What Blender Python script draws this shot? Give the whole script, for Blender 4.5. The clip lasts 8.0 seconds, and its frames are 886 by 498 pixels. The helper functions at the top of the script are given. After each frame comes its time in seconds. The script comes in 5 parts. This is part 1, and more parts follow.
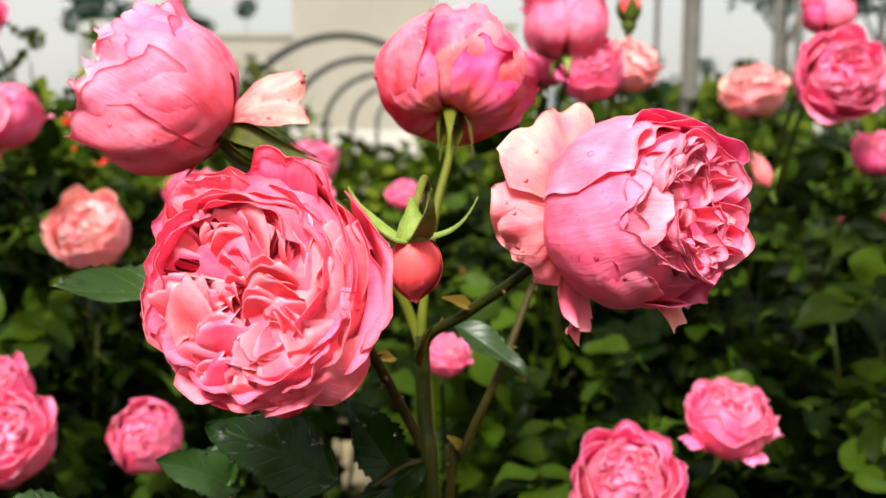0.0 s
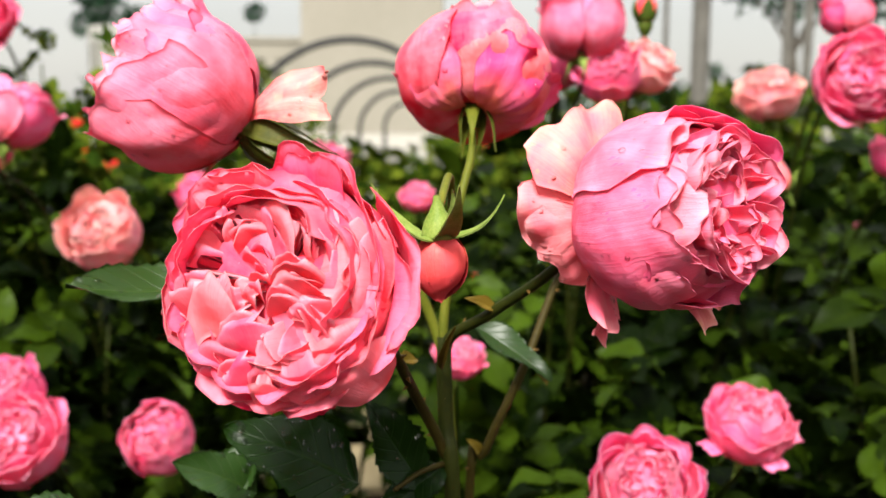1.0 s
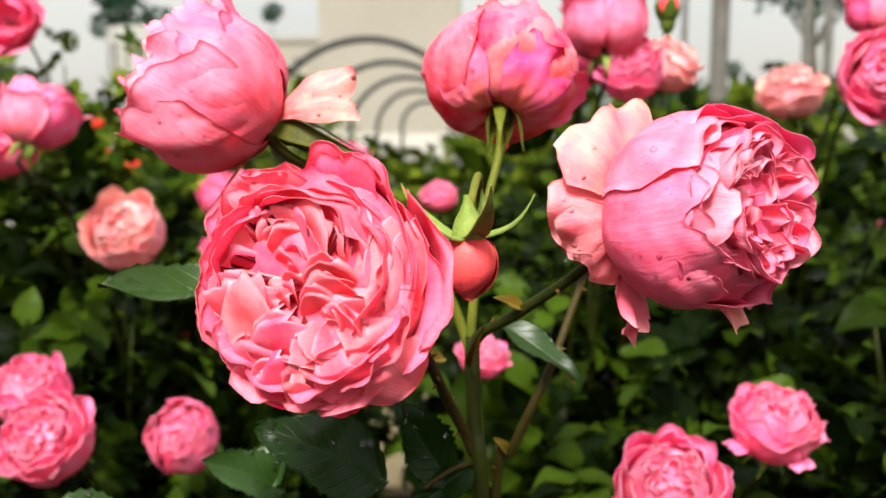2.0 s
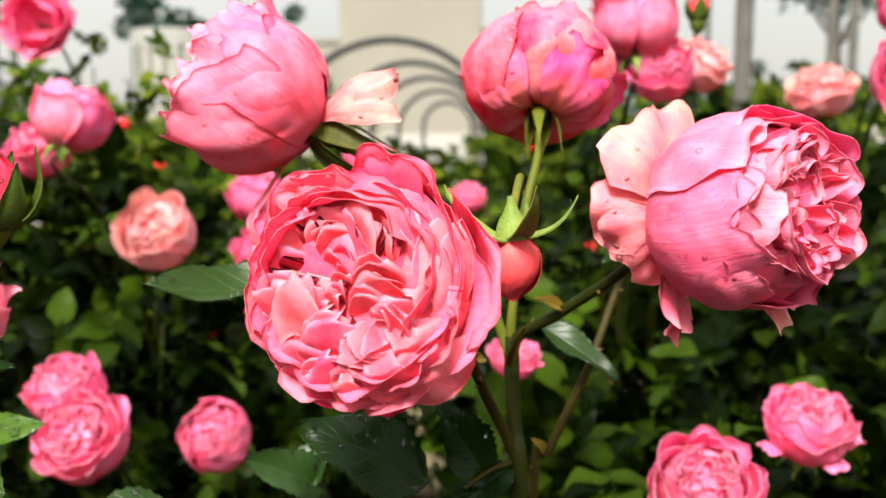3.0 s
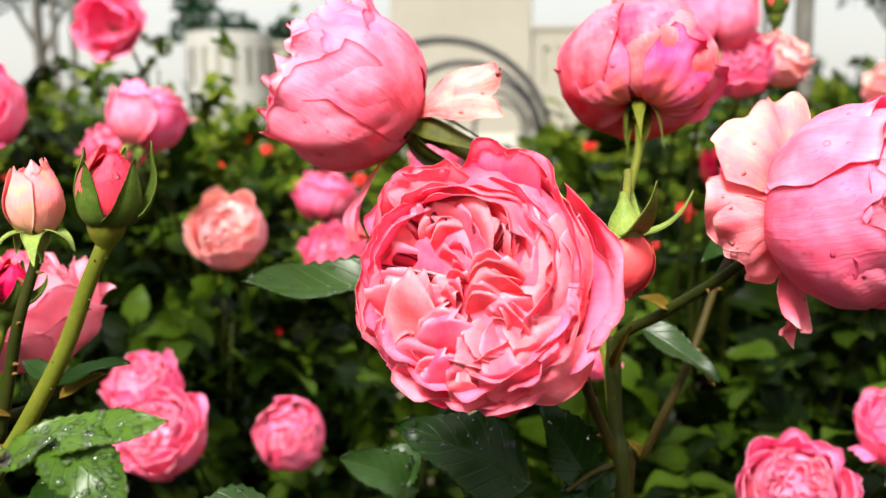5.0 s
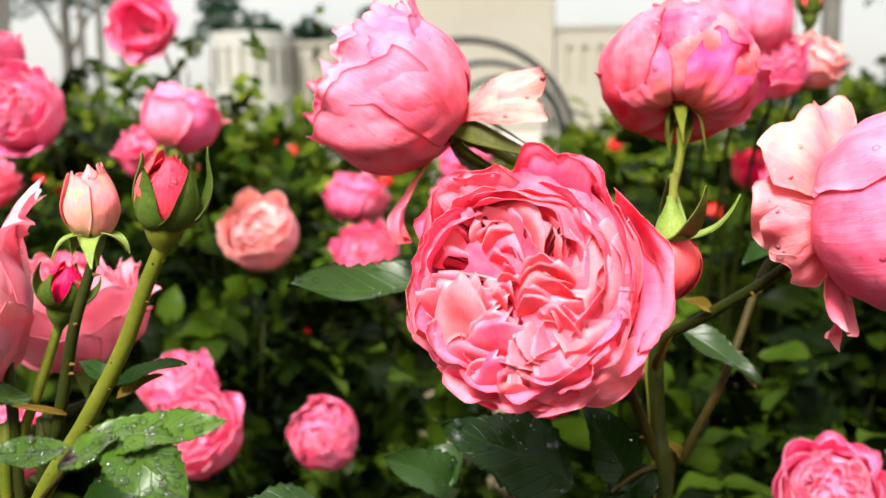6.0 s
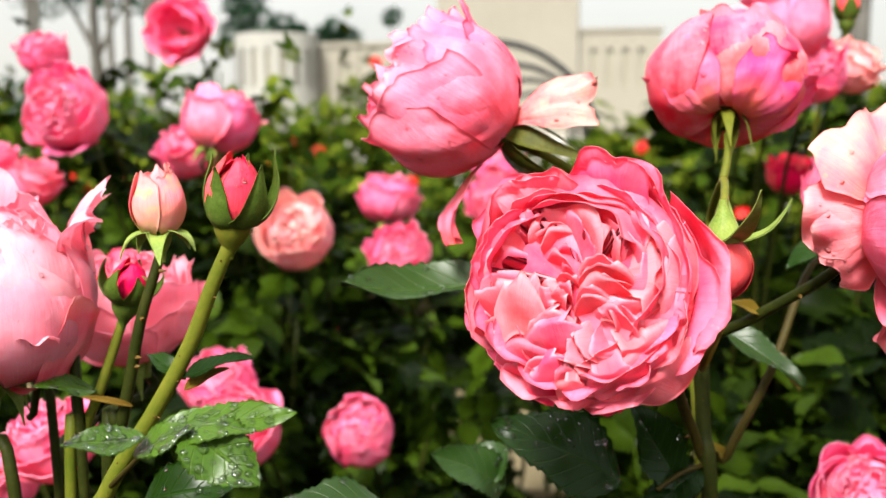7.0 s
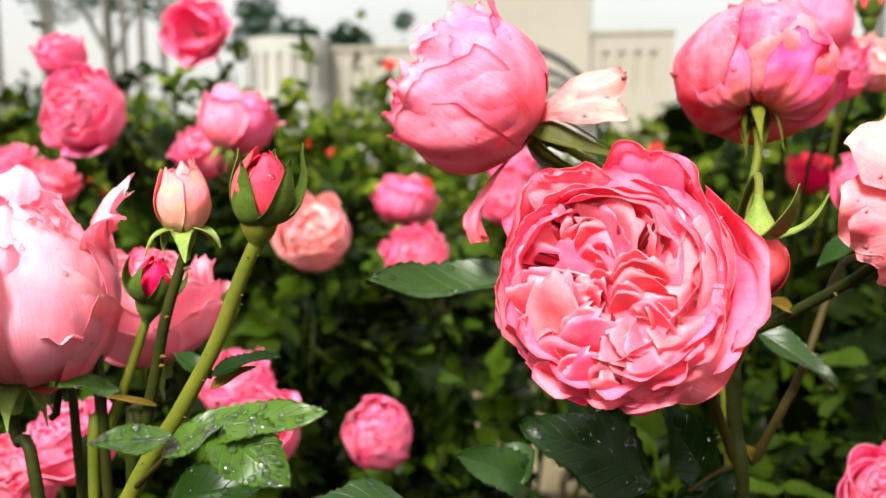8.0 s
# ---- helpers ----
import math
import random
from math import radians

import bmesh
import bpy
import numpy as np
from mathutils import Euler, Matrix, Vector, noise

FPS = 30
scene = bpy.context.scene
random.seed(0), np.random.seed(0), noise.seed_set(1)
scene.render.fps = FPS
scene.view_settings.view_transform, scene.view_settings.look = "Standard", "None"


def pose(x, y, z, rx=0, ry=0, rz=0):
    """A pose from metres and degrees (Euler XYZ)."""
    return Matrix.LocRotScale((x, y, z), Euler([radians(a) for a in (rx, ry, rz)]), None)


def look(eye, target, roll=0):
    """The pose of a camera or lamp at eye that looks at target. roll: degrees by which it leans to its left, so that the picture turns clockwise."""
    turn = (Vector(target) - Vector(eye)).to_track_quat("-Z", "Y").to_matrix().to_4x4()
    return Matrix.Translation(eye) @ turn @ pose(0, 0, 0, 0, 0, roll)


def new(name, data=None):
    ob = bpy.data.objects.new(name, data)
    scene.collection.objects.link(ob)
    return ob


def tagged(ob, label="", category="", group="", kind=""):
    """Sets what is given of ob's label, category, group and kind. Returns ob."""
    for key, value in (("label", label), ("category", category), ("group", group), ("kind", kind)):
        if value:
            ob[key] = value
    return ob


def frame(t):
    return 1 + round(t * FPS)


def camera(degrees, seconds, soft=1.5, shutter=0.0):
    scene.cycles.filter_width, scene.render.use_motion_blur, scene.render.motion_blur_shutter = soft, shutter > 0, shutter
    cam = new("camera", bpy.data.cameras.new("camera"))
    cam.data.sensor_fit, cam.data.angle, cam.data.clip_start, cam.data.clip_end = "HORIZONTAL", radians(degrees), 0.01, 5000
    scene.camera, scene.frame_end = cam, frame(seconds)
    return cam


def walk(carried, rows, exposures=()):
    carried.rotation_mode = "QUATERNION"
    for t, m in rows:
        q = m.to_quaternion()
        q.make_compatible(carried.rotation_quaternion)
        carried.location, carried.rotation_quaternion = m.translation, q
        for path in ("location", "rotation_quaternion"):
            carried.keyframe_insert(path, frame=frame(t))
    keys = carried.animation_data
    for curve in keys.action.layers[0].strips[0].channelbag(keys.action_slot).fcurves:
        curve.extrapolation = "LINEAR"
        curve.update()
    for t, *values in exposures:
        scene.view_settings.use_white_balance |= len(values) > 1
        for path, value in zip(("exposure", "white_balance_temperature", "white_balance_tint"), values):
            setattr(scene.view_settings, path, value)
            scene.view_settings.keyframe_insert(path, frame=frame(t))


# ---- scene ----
cam = camera(49.7, 8.0)
PATH = [
    (0, (-0.001, 0.002, 1.25), (0.001, 1.982, 0.972), 0.0),
    (0.5, (-0.006, 0.004, 1.249), (-0.005, 1.985, 0.974), 0.2),
    (1, (-0.01, 0.011, 1.246), (-0.022, 1.993, 0.977), 0.2),
    (1.5, (-0.013, 0.011, 1.246), (-0.041, 1.993, 0.975), 0.1),
    (3, (-0.027, 0.006, 1.247), (-0.119, 1.986, 0.977), -0.2),
    (3.5, (-0.035, 0.008, 1.246), (-0.148, 1.987, 0.979), -0.2),
    (4, (-0.041, 0.01, 1.244), (-0.188, 1.987, 0.98), -0.2),
    (4.5, (-0.049, 0.013, 1.244), (-0.222, 1.987, 0.977), -0.4),
    (6, (-0.067, 0.006, 1.247), (-0.309, 1.973, 0.978), -0.7),
    (6.5, (-0.075, -0.003, 1.248), (-0.341, 1.961, 0.98), -0.6),
    (7, (-0.082, -0.008, 1.248), (-0.369, 1.953, 0.983), -0.3),
    (7.5, (-0.087, -0.006, 1.246), (-0.387, 1.955, 0.986), -0.4),
    (8, (-0.091, -0.002, 1.244), (-0.403, 1.956, 0.986), -0.5),
]
walk(cam, [(t, look(eye, target, roll)) for t, eye, target, roll in PATH],
     exposures=[(0.0, 2.84), (3.0, 2.90), (6.0, 3.05), (8.0, 3.05)])
cam.data.dof.use_dof = True
cam.data.dof.focus_distance = 0.43
cam.data.dof.aperture_fstop = 9.0

# ---- world and light: bright overcast sky ----
scene.view_settings.exposure = 2.84
SUN_UP, SUN_ROUND = 48.0, 193.0
world = bpy.data.worlds.new("overcast_sky")
scene.world = world
world.use_nodes = True
wn, wl = world.node_tree.nodes, world.node_tree.links
wn.clear()
w_out = wn.new("ShaderNodeOutputWorld")
w_bg = wn.new("ShaderNodeBackground")
w_sky = wn.new("ShaderNodeTexSky")
w_sky.sky_type = "NISHITA"
w_sky.sun_disc = False
w_sky.sun_elevation, w_sky.sun_rotation = radians(SUN_UP), radians(SUN_ROUND)
w_sky.dust_density, w_sky.air_density = 4.0, 1.0
w_cloud = wn.new("ShaderNodeTexNoise")
w_cloud.inputs["Scale"].default_value, w_cloud.inputs["Detail"].default_value = 2.5, 5.0
w_ramp = wn.new("ShaderNodeValToRGB")
w_ramp.color_ramp.elements[0].position, w_ramp.color_ramp.elements[0].color = 0.3, (2.4, 2.41, 2.4, 1)
w_ramp.color_ramp.elements[1].position, w_ramp.color_ramp.elements[1].color = 0.7, (2.75, 2.75, 2.72, 1)
w_mix = wn.new("ShaderNodeMixRGB")
w_mix.inputs[0].default_value = 0.85
wl.new(w_cloud.outputs["Fac"], w_ramp.inputs[0])
wl.new(w_sky.outputs[0], w_mix.inputs[1])
wl.new(w_ramp.outputs[0], w_mix.inputs[2])
w_pos, w_xyz, w_rise = wn.new("ShaderNodeTexCoord"), wn.new("ShaderNodeSeparateXYZ"), wn.new("ShaderNodeValToRGB")
w_rise.color_ramp.elements[0].position, w_rise.color_ramp.elements[0].color = 0.10, (0.86, 0.84, 0.79, 1)
w_rise.color_ramp.elements[1].position, w_rise.color_ramp.elements[1].color = 0.75, (1.8, 1.77, 1.68, 1)
w_tone = wn.new("ShaderNodeMixRGB")
w_tone.blend_type = "MULTIPLY"
w_tone.inputs[0].default_value = 1.0
wl.new(w_pos.outputs["Generated"], w_xyz.inputs[0])
wl.new(w_xyz.outputs["Z"], w_rise.inputs[0])
wl.new(w_mix.outputs[0], w_tone.inputs[1])
wl.new(w_rise.outputs[0], w_tone.inputs[2])
wl.new(w_tone.outputs[0], w_bg.inputs[0])
w_bg.inputs[1].default_value = 0.05
wl.new(w_bg.outputs[0], w_out.inputs[0])
sun = new("sun", bpy.data.lights.new("sun", "SUN"))
sun.data.energy, sun.data.angle, sun.data.color = 1.38, radians(16), (1.0, 0.97, 0.91)
sun.matrix_world = look((-1.35, -5.85, 6.67), (0, 0, 0))


# ---- materials ----
def material(name, rough=0.6, metal=0.0):
    m = bpy.data.materials.new(name)
    m.use_nodes = True
    n, l = m.node_tree.nodes, m.node_tree.links
    b = n["Principled BSDF"]
    b.inputs["Roughness"].default_value, b.inputs["Metallic"].default_value = rough, metal
    return m, n, l, b


def ramp(n, l, source, stops):
    r = n.new("ShaderNodeValToRGB")
    e = r.color_ramp.elements
    while len(e) < len(stops):
        e.new(0.5)
    for k, (p, c) in zip(e, stops):
        k.position, k.color = p, (*c, 1) if len(c) == 3 else c
    l.new(source, r.inputs[0])
    return r.outputs[0]


def noise_tex(n, l, scale, detail=4.0, vector=None, rough=0.55):
    t = n.new("ShaderNodeTexNoise")
    t.inputs["Scale"].default_value, t.inputs["Detail"].default_value = scale, detail
    t.inputs["Roughness"].default_value = rough
    if vector is not None:
        l.new(vector, t.inputs["Vector"])
    return t.outputs["Fac"]


def mixed(n, l, fac, a, b, kind="MIX"):
    x = n.new("ShaderNodeMixRGB")
    x.blend_type = kind
    for i, v in enumerate((fac, a, b)):
        if isinstance(v, (int, float)):
            x.inputs[i].default_value = v
        elif isinstance(v, tuple):
            x.inputs[i].default_value = (*v, 1)
        else:
            l.new(v, x.inputs[i])
    return x.outputs[0]


def maths(n, l, op, a, b=0.0):
    x = n.new("ShaderNodeMath")
    x.operation = op
    for i, v in enumerate((a, b)):
        if isinstance(v, (int, float)):
            x.inputs[i].default_value = v
        else:
            l.new(v, x.inputs[i])
    return x.outputs[0]


def bumped(n, l, b, height, strength=0.3, distance=0.001):
    x = n.new("ShaderNodeBump")
    x.inputs["Strength"].default_value, x.inputs["Distance"].default_value = strength, distance
    l.new(height, x.inputs["Height"])
    l.new(x.outputs[0], b.inputs["Normal"])
    return x.outputs[0]


def stretched(n, l, sx, sy):
    c = n.new("ShaderNodeTexCoord")
    m = n.new("ShaderNodeMapping")
    m.inputs["Scale"].default_value = (sx, sy, 1)
    l.new(c.outputs["UV"], m.inputs["Vector"])
    return m.outputs[0]


def petal_material(name, claw, mid, edge, blotch, through_light=0.3, blotches=0.66, patch=None, soft=0.20):
    """Petal skin: claw tone (deeper on inside skins, as crease shade), veins along the petal, a paler rim, a few
    weathered spots.
    """
    m, n, l, b = material(name, 0.42)
    uv = n.new("ShaderNodeTexCoord").outputs["UV"]
    sep = n.new("ShaderNodeSeparateXYZ")
    l.new(uv, sep.inputs[0])
    info = n.new("ShaderNodeObjectInfo").outputs["Random"]
    rim_tone = edge if patch or "outside" in name else tuple(0.75 * c + 0.25 * 0.9 for c in edge)
    col = ramp(n, l, sep.outputs["Y"], [(0.0, claw), (0.30, claw), (0.66, mid), (0.80 if patch else 0.88, mid), (0.95, edge), (1.0, rim_tone)])
    vein = noise_tex(n, l, 1.0, 3.0, stretched(n, l, 48, 2.6))
    broad = noise_tex(n, l, 55.0, 3.0, n.new("ShaderNodeTexCoord").outputs["Object"])
    patchy = ramp(n, l, broad, [(0.36, (0, 0, 0)), (0.66, (0.85, 0.85, 0.85))])
    col = mixed(n, l, patchy, col, patch or edge)
    col = mixed(n, l, maths(n, l, "MULTIPLY", ramp(n, l, vein, [(0.45, (0, 0, 0)), (0.75, (1, 1, 1))]), 0.19), col, mid, "MULTIPLY")
    h = n.new("ShaderNodeHueSaturation")
    l.new(maths(n, l, "ADD", maths(n, l, "MULTIPLY", info, 0.014), 0.493), h.inputs["Hue"])
    l.new(maths(n, l, "ADD", maths(n, l, "MULTIPLY", info, -0.12), 1.05), h.inputs["Saturation"])
    l.new(col, h.inputs["Color"])
    spot = noise_tex(n, l, 140.0, 2.0, n.new("ShaderNodeTexCoord").outputs["Object"])
    rim = maths(n, l, "MULTIPLY", maths(n, l, "POWER", sep.outputs["Y"], 8.0), 0.09)
    fac = ramp(n, l, maths(n, l, "ADD", spot, rim), [(blotches, (0, 0, 0)), (blotches + soft, (0.8, 0.8, 0.8))])
    col = mixed(n, l, fac, h.outputs[0], blotch)
    l.new(col, b.inputs["Base Color"])
    b.inputs["Specular IOR Level"].default_value = 0.16
    fine = noise_tex(n, l, 210.0, 4.0, n.new("ShaderNodeTexCoord").outputs["Object"])
    normal = bumped(n, l, b, mixed(n, l, 0.3, mixed(n, l, 0.65, vein, broad), fine), 0.75, 0.0018)
    t = n.new("ShaderNodeBsdfTranslucent")
    l.new(mixed(n, l, 0.35, col, edge), t.inputs["Color"])
    l.new(normal, t.inputs["Normal"])
    x = n.new("ShaderNodeMixShader")
    x.inputs[0].default_value = through_light
    l.new(b.outputs[0], x.inputs[1])
    l.new(t.outputs[0], x.inputs[2])
    l.new(x.outputs[0], n["Material Output"].inputs["Surface"])
    return m


TAN = (0.75, 0.42, 0.20)
# inside skins: the deep red claw paints shade into the creases between petals
PETAL_IN = petal_material("petal_inside", (0.95, 0.0226, 0.0536), (0.98, 0.112, 0.192), (0.98, 0.271, 0.361), TAN, 0.40, 0.76)
PETAL_OUT = petal_material("petal_outside", (0.96, 0.137, 0.211), (0.96, 0.0864, 0.216), (0.96, 0.217, 0.352), TAN, 0.36, 0.75)
PALE_IN = petal_material("pale_petal_inside", (0.94, 0.0884, 0.153), (0.95, 0.148, 0.263), (0.95, 0.285, 0.431), (0.85, 0.36, 0.14), 0.40, 0.73)
PALE_OUT = petal_material("pale_petal_outside", (0.92, 0.106, 0.166), (0.92, 0.104, 0.258), (0.93, 0.222, 0.416), (0.85, 0.36, 0.14), 0.34, 0.73)
BED_IN = petal_material("bed_petal_inside", (0.95, 0.0739, 0.149), (0.96, 0.143, 0.3), (0.96, 0.317, 0.51), TAN, 0.40, 0.74)
BED_OUT = petal_material("bed_petal_outside", (0.94, 0.169, 0.244), (0.94, 0.127, 0.3), (0.95, 0.275, 0.488), TAN, 0.36, 0.72)
PEACH_IN = petal_material("peach_petal_inside", (0.93, 0.40, 0.20), (0.96, 0.31, 0.37), (0.97, 0.54, 0.52), TAN, 0.28, 0.70)
PEACH_OUT = petal_material("peach_petal_outside", (0.80, 0.52, 0.18), (0.95, 0.38, 0.36), (0.96, 0.56, 0.48), (0.66, 0.50, 0.18), 0.28, 0.56, soft=0.3)
BLUSH = petal_material("blush_petal", (0.95, 0.12, 0.17), (0.95, 0.17, 0.26), (0.95, 0.33, 0.37), TAN, 0.34, 0.72)
CREAM = petal_material("cream_petal", (0.88, 0.10, 0.14), (0.87, 0.19, 0.235), (0.85, 0.34, 0.29), TAN, 0.28, 0.66)
SHELL_PINK = petal_material("shell_pink_petal", (0.95, 0.28, 0.36), (0.96, 0.38, 0.48), (0.96, 0.50, 0.60), TAN, 0.52, 0.76)
DEEP = petal_material("deep_pink_petal", (0.9, 0.08, 0.0742), (0.78, 0.022, 0.062), (0.82, 0.040, 0.085), (0.5, 0.1, 0.05), 0.2, 0.80, patch=(0.82, 0.045, 0.095))
# red rim, deepened with the mid tone to paint in shadow under the lobes
RIMMED = petal_material("red_rimmed_petal", (0.90, 0.26, 0.16), (0.92, 0.080, 0.19), (0.76, 0.014, 0.050), TAN, 0.26, 0.76, patch=(0.93, 0.17, 0.33))
TORN = petal_material("withered_petal", (0.92, 0.10, 0.17), (0.90, 0.25, 0.27), (0.72, 0.045, 0.09), (0.85, 0.45, 0.36), 0.28, 0.54, patch=(0.87, 0.36, 0.32))
RED = petal_material("red_petal", (0.85, 0.08, 0.033), (0.85, 0.024, 0.0214), (0.88, 0.056, 0.0412), (0.8, 0.3, 0.03), 0.2, 0.76)
BUD_PINK = petal_material("bud_petal", (0.36, 0.304, 0.0659), (0.94, 0.20, 0.22), (0.95, 0.30, 0.33), (0.50, 0.42, 0.12), 0.24, 0.53, soft=0.34)


def leaf_material(name, dark, light, glow, rough=0.34, gloss=0.0):
    m, n, l, b = material(name, rough)
    uv = stretched(n, l, 1, 1)
    sep = n.new("ShaderNodeSeparateXYZ")
    l.new(uv, sep.inputs[0])
    side = maths(n, l, "ABSOLUTE", maths(n, l, "SUBTRACT", sep.outputs["X"], 0.5))
    rib = ramp(n, l, side, [(0.0, (1, 1, 1)), (0.035, (0, 0, 0))])
    lat = maths(n, l, "SINE", maths(n, l, "MULTIPLY", maths(n, l, "SUBTRACT", sep.outputs["Y"], maths(n, l, "MULTIPLY", side, 0.55)), 48.0))
    lateral = ramp(n, l, lat, [(0.88, (0, 0, 0)), (1.0, (0.7, 0.7, 0.7))])
    vein = mixed(n, l, 1.0, rib, lateral, "LIGHTEN")
    isl = n.new("ShaderNodeNewGeometry").outputs["Random Per Island"]
    info = n.new("ShaderNodeObjectInfo").outputs["Random"]
    rnd = maths(n, l, "FRACT", maths(n, l, "ADD", isl, info))
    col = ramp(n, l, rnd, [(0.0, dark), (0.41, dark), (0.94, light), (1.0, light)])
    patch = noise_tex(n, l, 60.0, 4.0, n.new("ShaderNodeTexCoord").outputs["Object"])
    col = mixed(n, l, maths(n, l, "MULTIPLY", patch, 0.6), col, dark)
    col = mixed(n, l, maths(n, l, "MULTIPLY", vein, 0.13), col, glow)
    l.new(col, b.inputs["Base Color"])
    b.inputs["Specular IOR Level"].default_value = gloss
    normal = bumped(n, l, b, mixed(n, l, 0.4, maths(n, l, "SUBTRACT", 1.0, vein), patch), 0.5, 0.0012)
    t = n.new("ShaderNodeBsdfTranslucent")
    l.new(mixed(n, l, 0.12, col, glow), t.inputs["Color"])
    l.new(normal, t.inputs["Normal"])
    x = n.new("ShaderNodeMixShader")
    x.inputs[0].default_value = 0.08
    l.new(b.outputs[0], x.inputs[1])
    l.new(t.outputs[0], x.inputs[2])
    l.new(x.outputs[0], n["Material Output"].inputs["Surface"])
    return m


# the near-black tone puts the shade inside the bushes into the leaf colour
LEAF = leaf_material("shade_toned_rose_leaf", (0.0014, 0.0040, 0.0003), (0.036, 0.066, 0.0035), (0.055, 0.09, 0.005), 0.38, 0.03)
LEAF_WET = leaf_material("wet_rose_leaf", (0.004, 0.014, 0.0012), (0.014, 0.040, 0.003), (0.03, 0.08, 0.008), 0.30, 0.12)
LEAF_YOUNG = leaf_material("young_leaf", (0.028, 0.062, 0.005), (0.054, 0.105, 0.008), (0.11, 0.17, 0.016), 0.30, 0.14)
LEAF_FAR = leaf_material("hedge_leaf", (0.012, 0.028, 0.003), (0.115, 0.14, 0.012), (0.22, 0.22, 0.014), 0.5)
LEAF_SHEEN = leaf_material("glossy_rose_leaf", (0.012, 0.032, 0.004), (0.03, 0.058, 0.010), (0.07, 0.11, 0.015), 0.38, 0.26)
# rose leaf again, with less shade put into its colour than LEAF
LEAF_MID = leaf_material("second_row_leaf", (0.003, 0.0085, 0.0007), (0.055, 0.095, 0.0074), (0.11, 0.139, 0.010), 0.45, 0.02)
LEAF_DRY = leaf_material("withered_leaf", (0.10, 0.06, 0.008), (0.22, 0.16, 0.02), (0.30, 0.24, 0.05), 0.5, 0.1)
LEAF_TREE = leaf_material("tree_leaf", (0.010, 0.030, 0.015), (0.03, 0.06, 0.03), (0.05, 0.10, 0.03), 0.5)


def plain(name, a, b2, scale, rough=0.6, metal=0.0, bump=0.2, depth=0.002, gloss=0.08):
    """Two-tone mottled surface with relief, in object space."""
    m, n, l, b = material(name, rough, metal)
    b.inputs["Specular IOR Level"].default_value = gloss
    c = n.new("ShaderNodeTexCoord").outputs["Object"]
    f1, f2 = noise_tex(n, l, scale, 5.0, c), noise_tex(n, l, scale * 9, 4.0, c)
    f = mixed(n, l, 0.4, f1, f2)
    l.new(ramp(n, l, f, [(0.35, a), (0.65, b2)]), b.inputs["Base Color"])
    bumped(n, l, b, f2, bump, depth)
    return m


def water_material():
    """Clear beads: the skin below shows through, the sky glints on top."""
    m, n, l, b = material("rain_water", 0.02)
    clear, glint, edge = n.new("ShaderNodeBsdfTransparent"), n.new("ShaderNodeBsdfGlossy"), n.new("ShaderNodeFresnel")
    clear.inputs["Color"].default_value = (0.94, 0.95, 0.94, 1)
    glint.inputs["Roughness"].default_value = 0.04
    edge.inputs["IOR"].default_value = 1.40
    x = n.new("ShaderNodeMixShader")
    l.new(edge.outputs[0], x.inputs[0])
    l.new(clear.outputs[0], x.inputs[1])
    l.new(glint.outputs[0], x.inputs[2])
    l.new(x.outputs[0], n["Material Output"].inputs["Surface"])
    return m


WATER = water_material()
STEM = plain("rose_stem", (0.055, 0.075, 0.006), (0.105, 0.105, 0.012), 40, 0.45, 0, 0.3, 0.0006)
STEM_DARK = plain("woody_rose_cane", (0.009, 0.014, 0.002), (0.024, 0.027, 0.0035), 40, 0.5, 0, 0.4, 0.001)
STEM_BROWN = plain("reddish_rose_cane", (0.022, 0.016, 0.004), (0.042, 0.033, 0.006), 40, 0.5, 0, 0.4, 0.001)
SEPAL = plain("sepal_green", (0.085, 0.14, 0.018), (0.19, 0.24, 0.055), 90, 0.45, 0, 0.3, 0.0006)
SEPAL_DARK = plain("dark_sepal_green", (0.030, 0.055, 0.006), (0.075, 0.11, 0.018), 90, 0.45, 0, 0.3, 0.0006)
OLIVE = plain("olive_sepal", (0.030, 0.036, 0.004), (0.070, 0.072, 0.010), 90, 0.5, 0, 0.3, 0.0006)
THORN = plain("thorn_red", (0.08, 0.045, 0.010), (0.13, 0.07, 0.018), 200, 0.4)
SOIL = plain("garden_soil", (0.010, 0.007, 0.004), (0.026, 0.019, 0.012), 3.0, 0.95, 0, 0.8, 0.02, 0.0)
SAND = plain("pale_gravel_path", (0.181, 0.142, 0.0774), (0.258, 0.211, 0.125), 5.0, 0.9, 0, 0.5, 0.006)
PLAZA = plain("pale_paving", (0.241, 0.228, 0.198), (0.301, 0.284, 0.249), 0.4, 0.8, 0, 0.2, 0.004)
WALL = plain("cream_rendered_wall", (0.190, 0.178, 0.146), (0.215, 0.201, 0.168), 0.15, 0.8, 0, 0.2, 0.01)
WHITE_WALL = plain("white_rendered_wall", (0.235, 0.233, 0.212), (0.26, 0.258, 0.236), 0.2, 0.8, 0, 0.2, 0.01)
GLAZING = plain("dull_window_glazing", (0.20, 0.19, 0.15), (0.235, 0.225, 0.18), 0.5, 0.35)
IRON = plain("black_painted_iron", (0.015, 0.016, 0.017), (0.03, 0.03, 0.03), 6.0, 0.45, 0.0, 0.2)
POST_GREY = plain("weathered_grey_post", (0.06, 0.056, 0.049), (0.10, 0.095, 0.083), 6.0, 0.7, 0, 0.3, 0.004)
BARK = plain("dark_bark", (0.035, 0.03, 0.025), (0.09, 0.08, 0.065), 8.0, 0.9, 0, 0.6, 0.01)


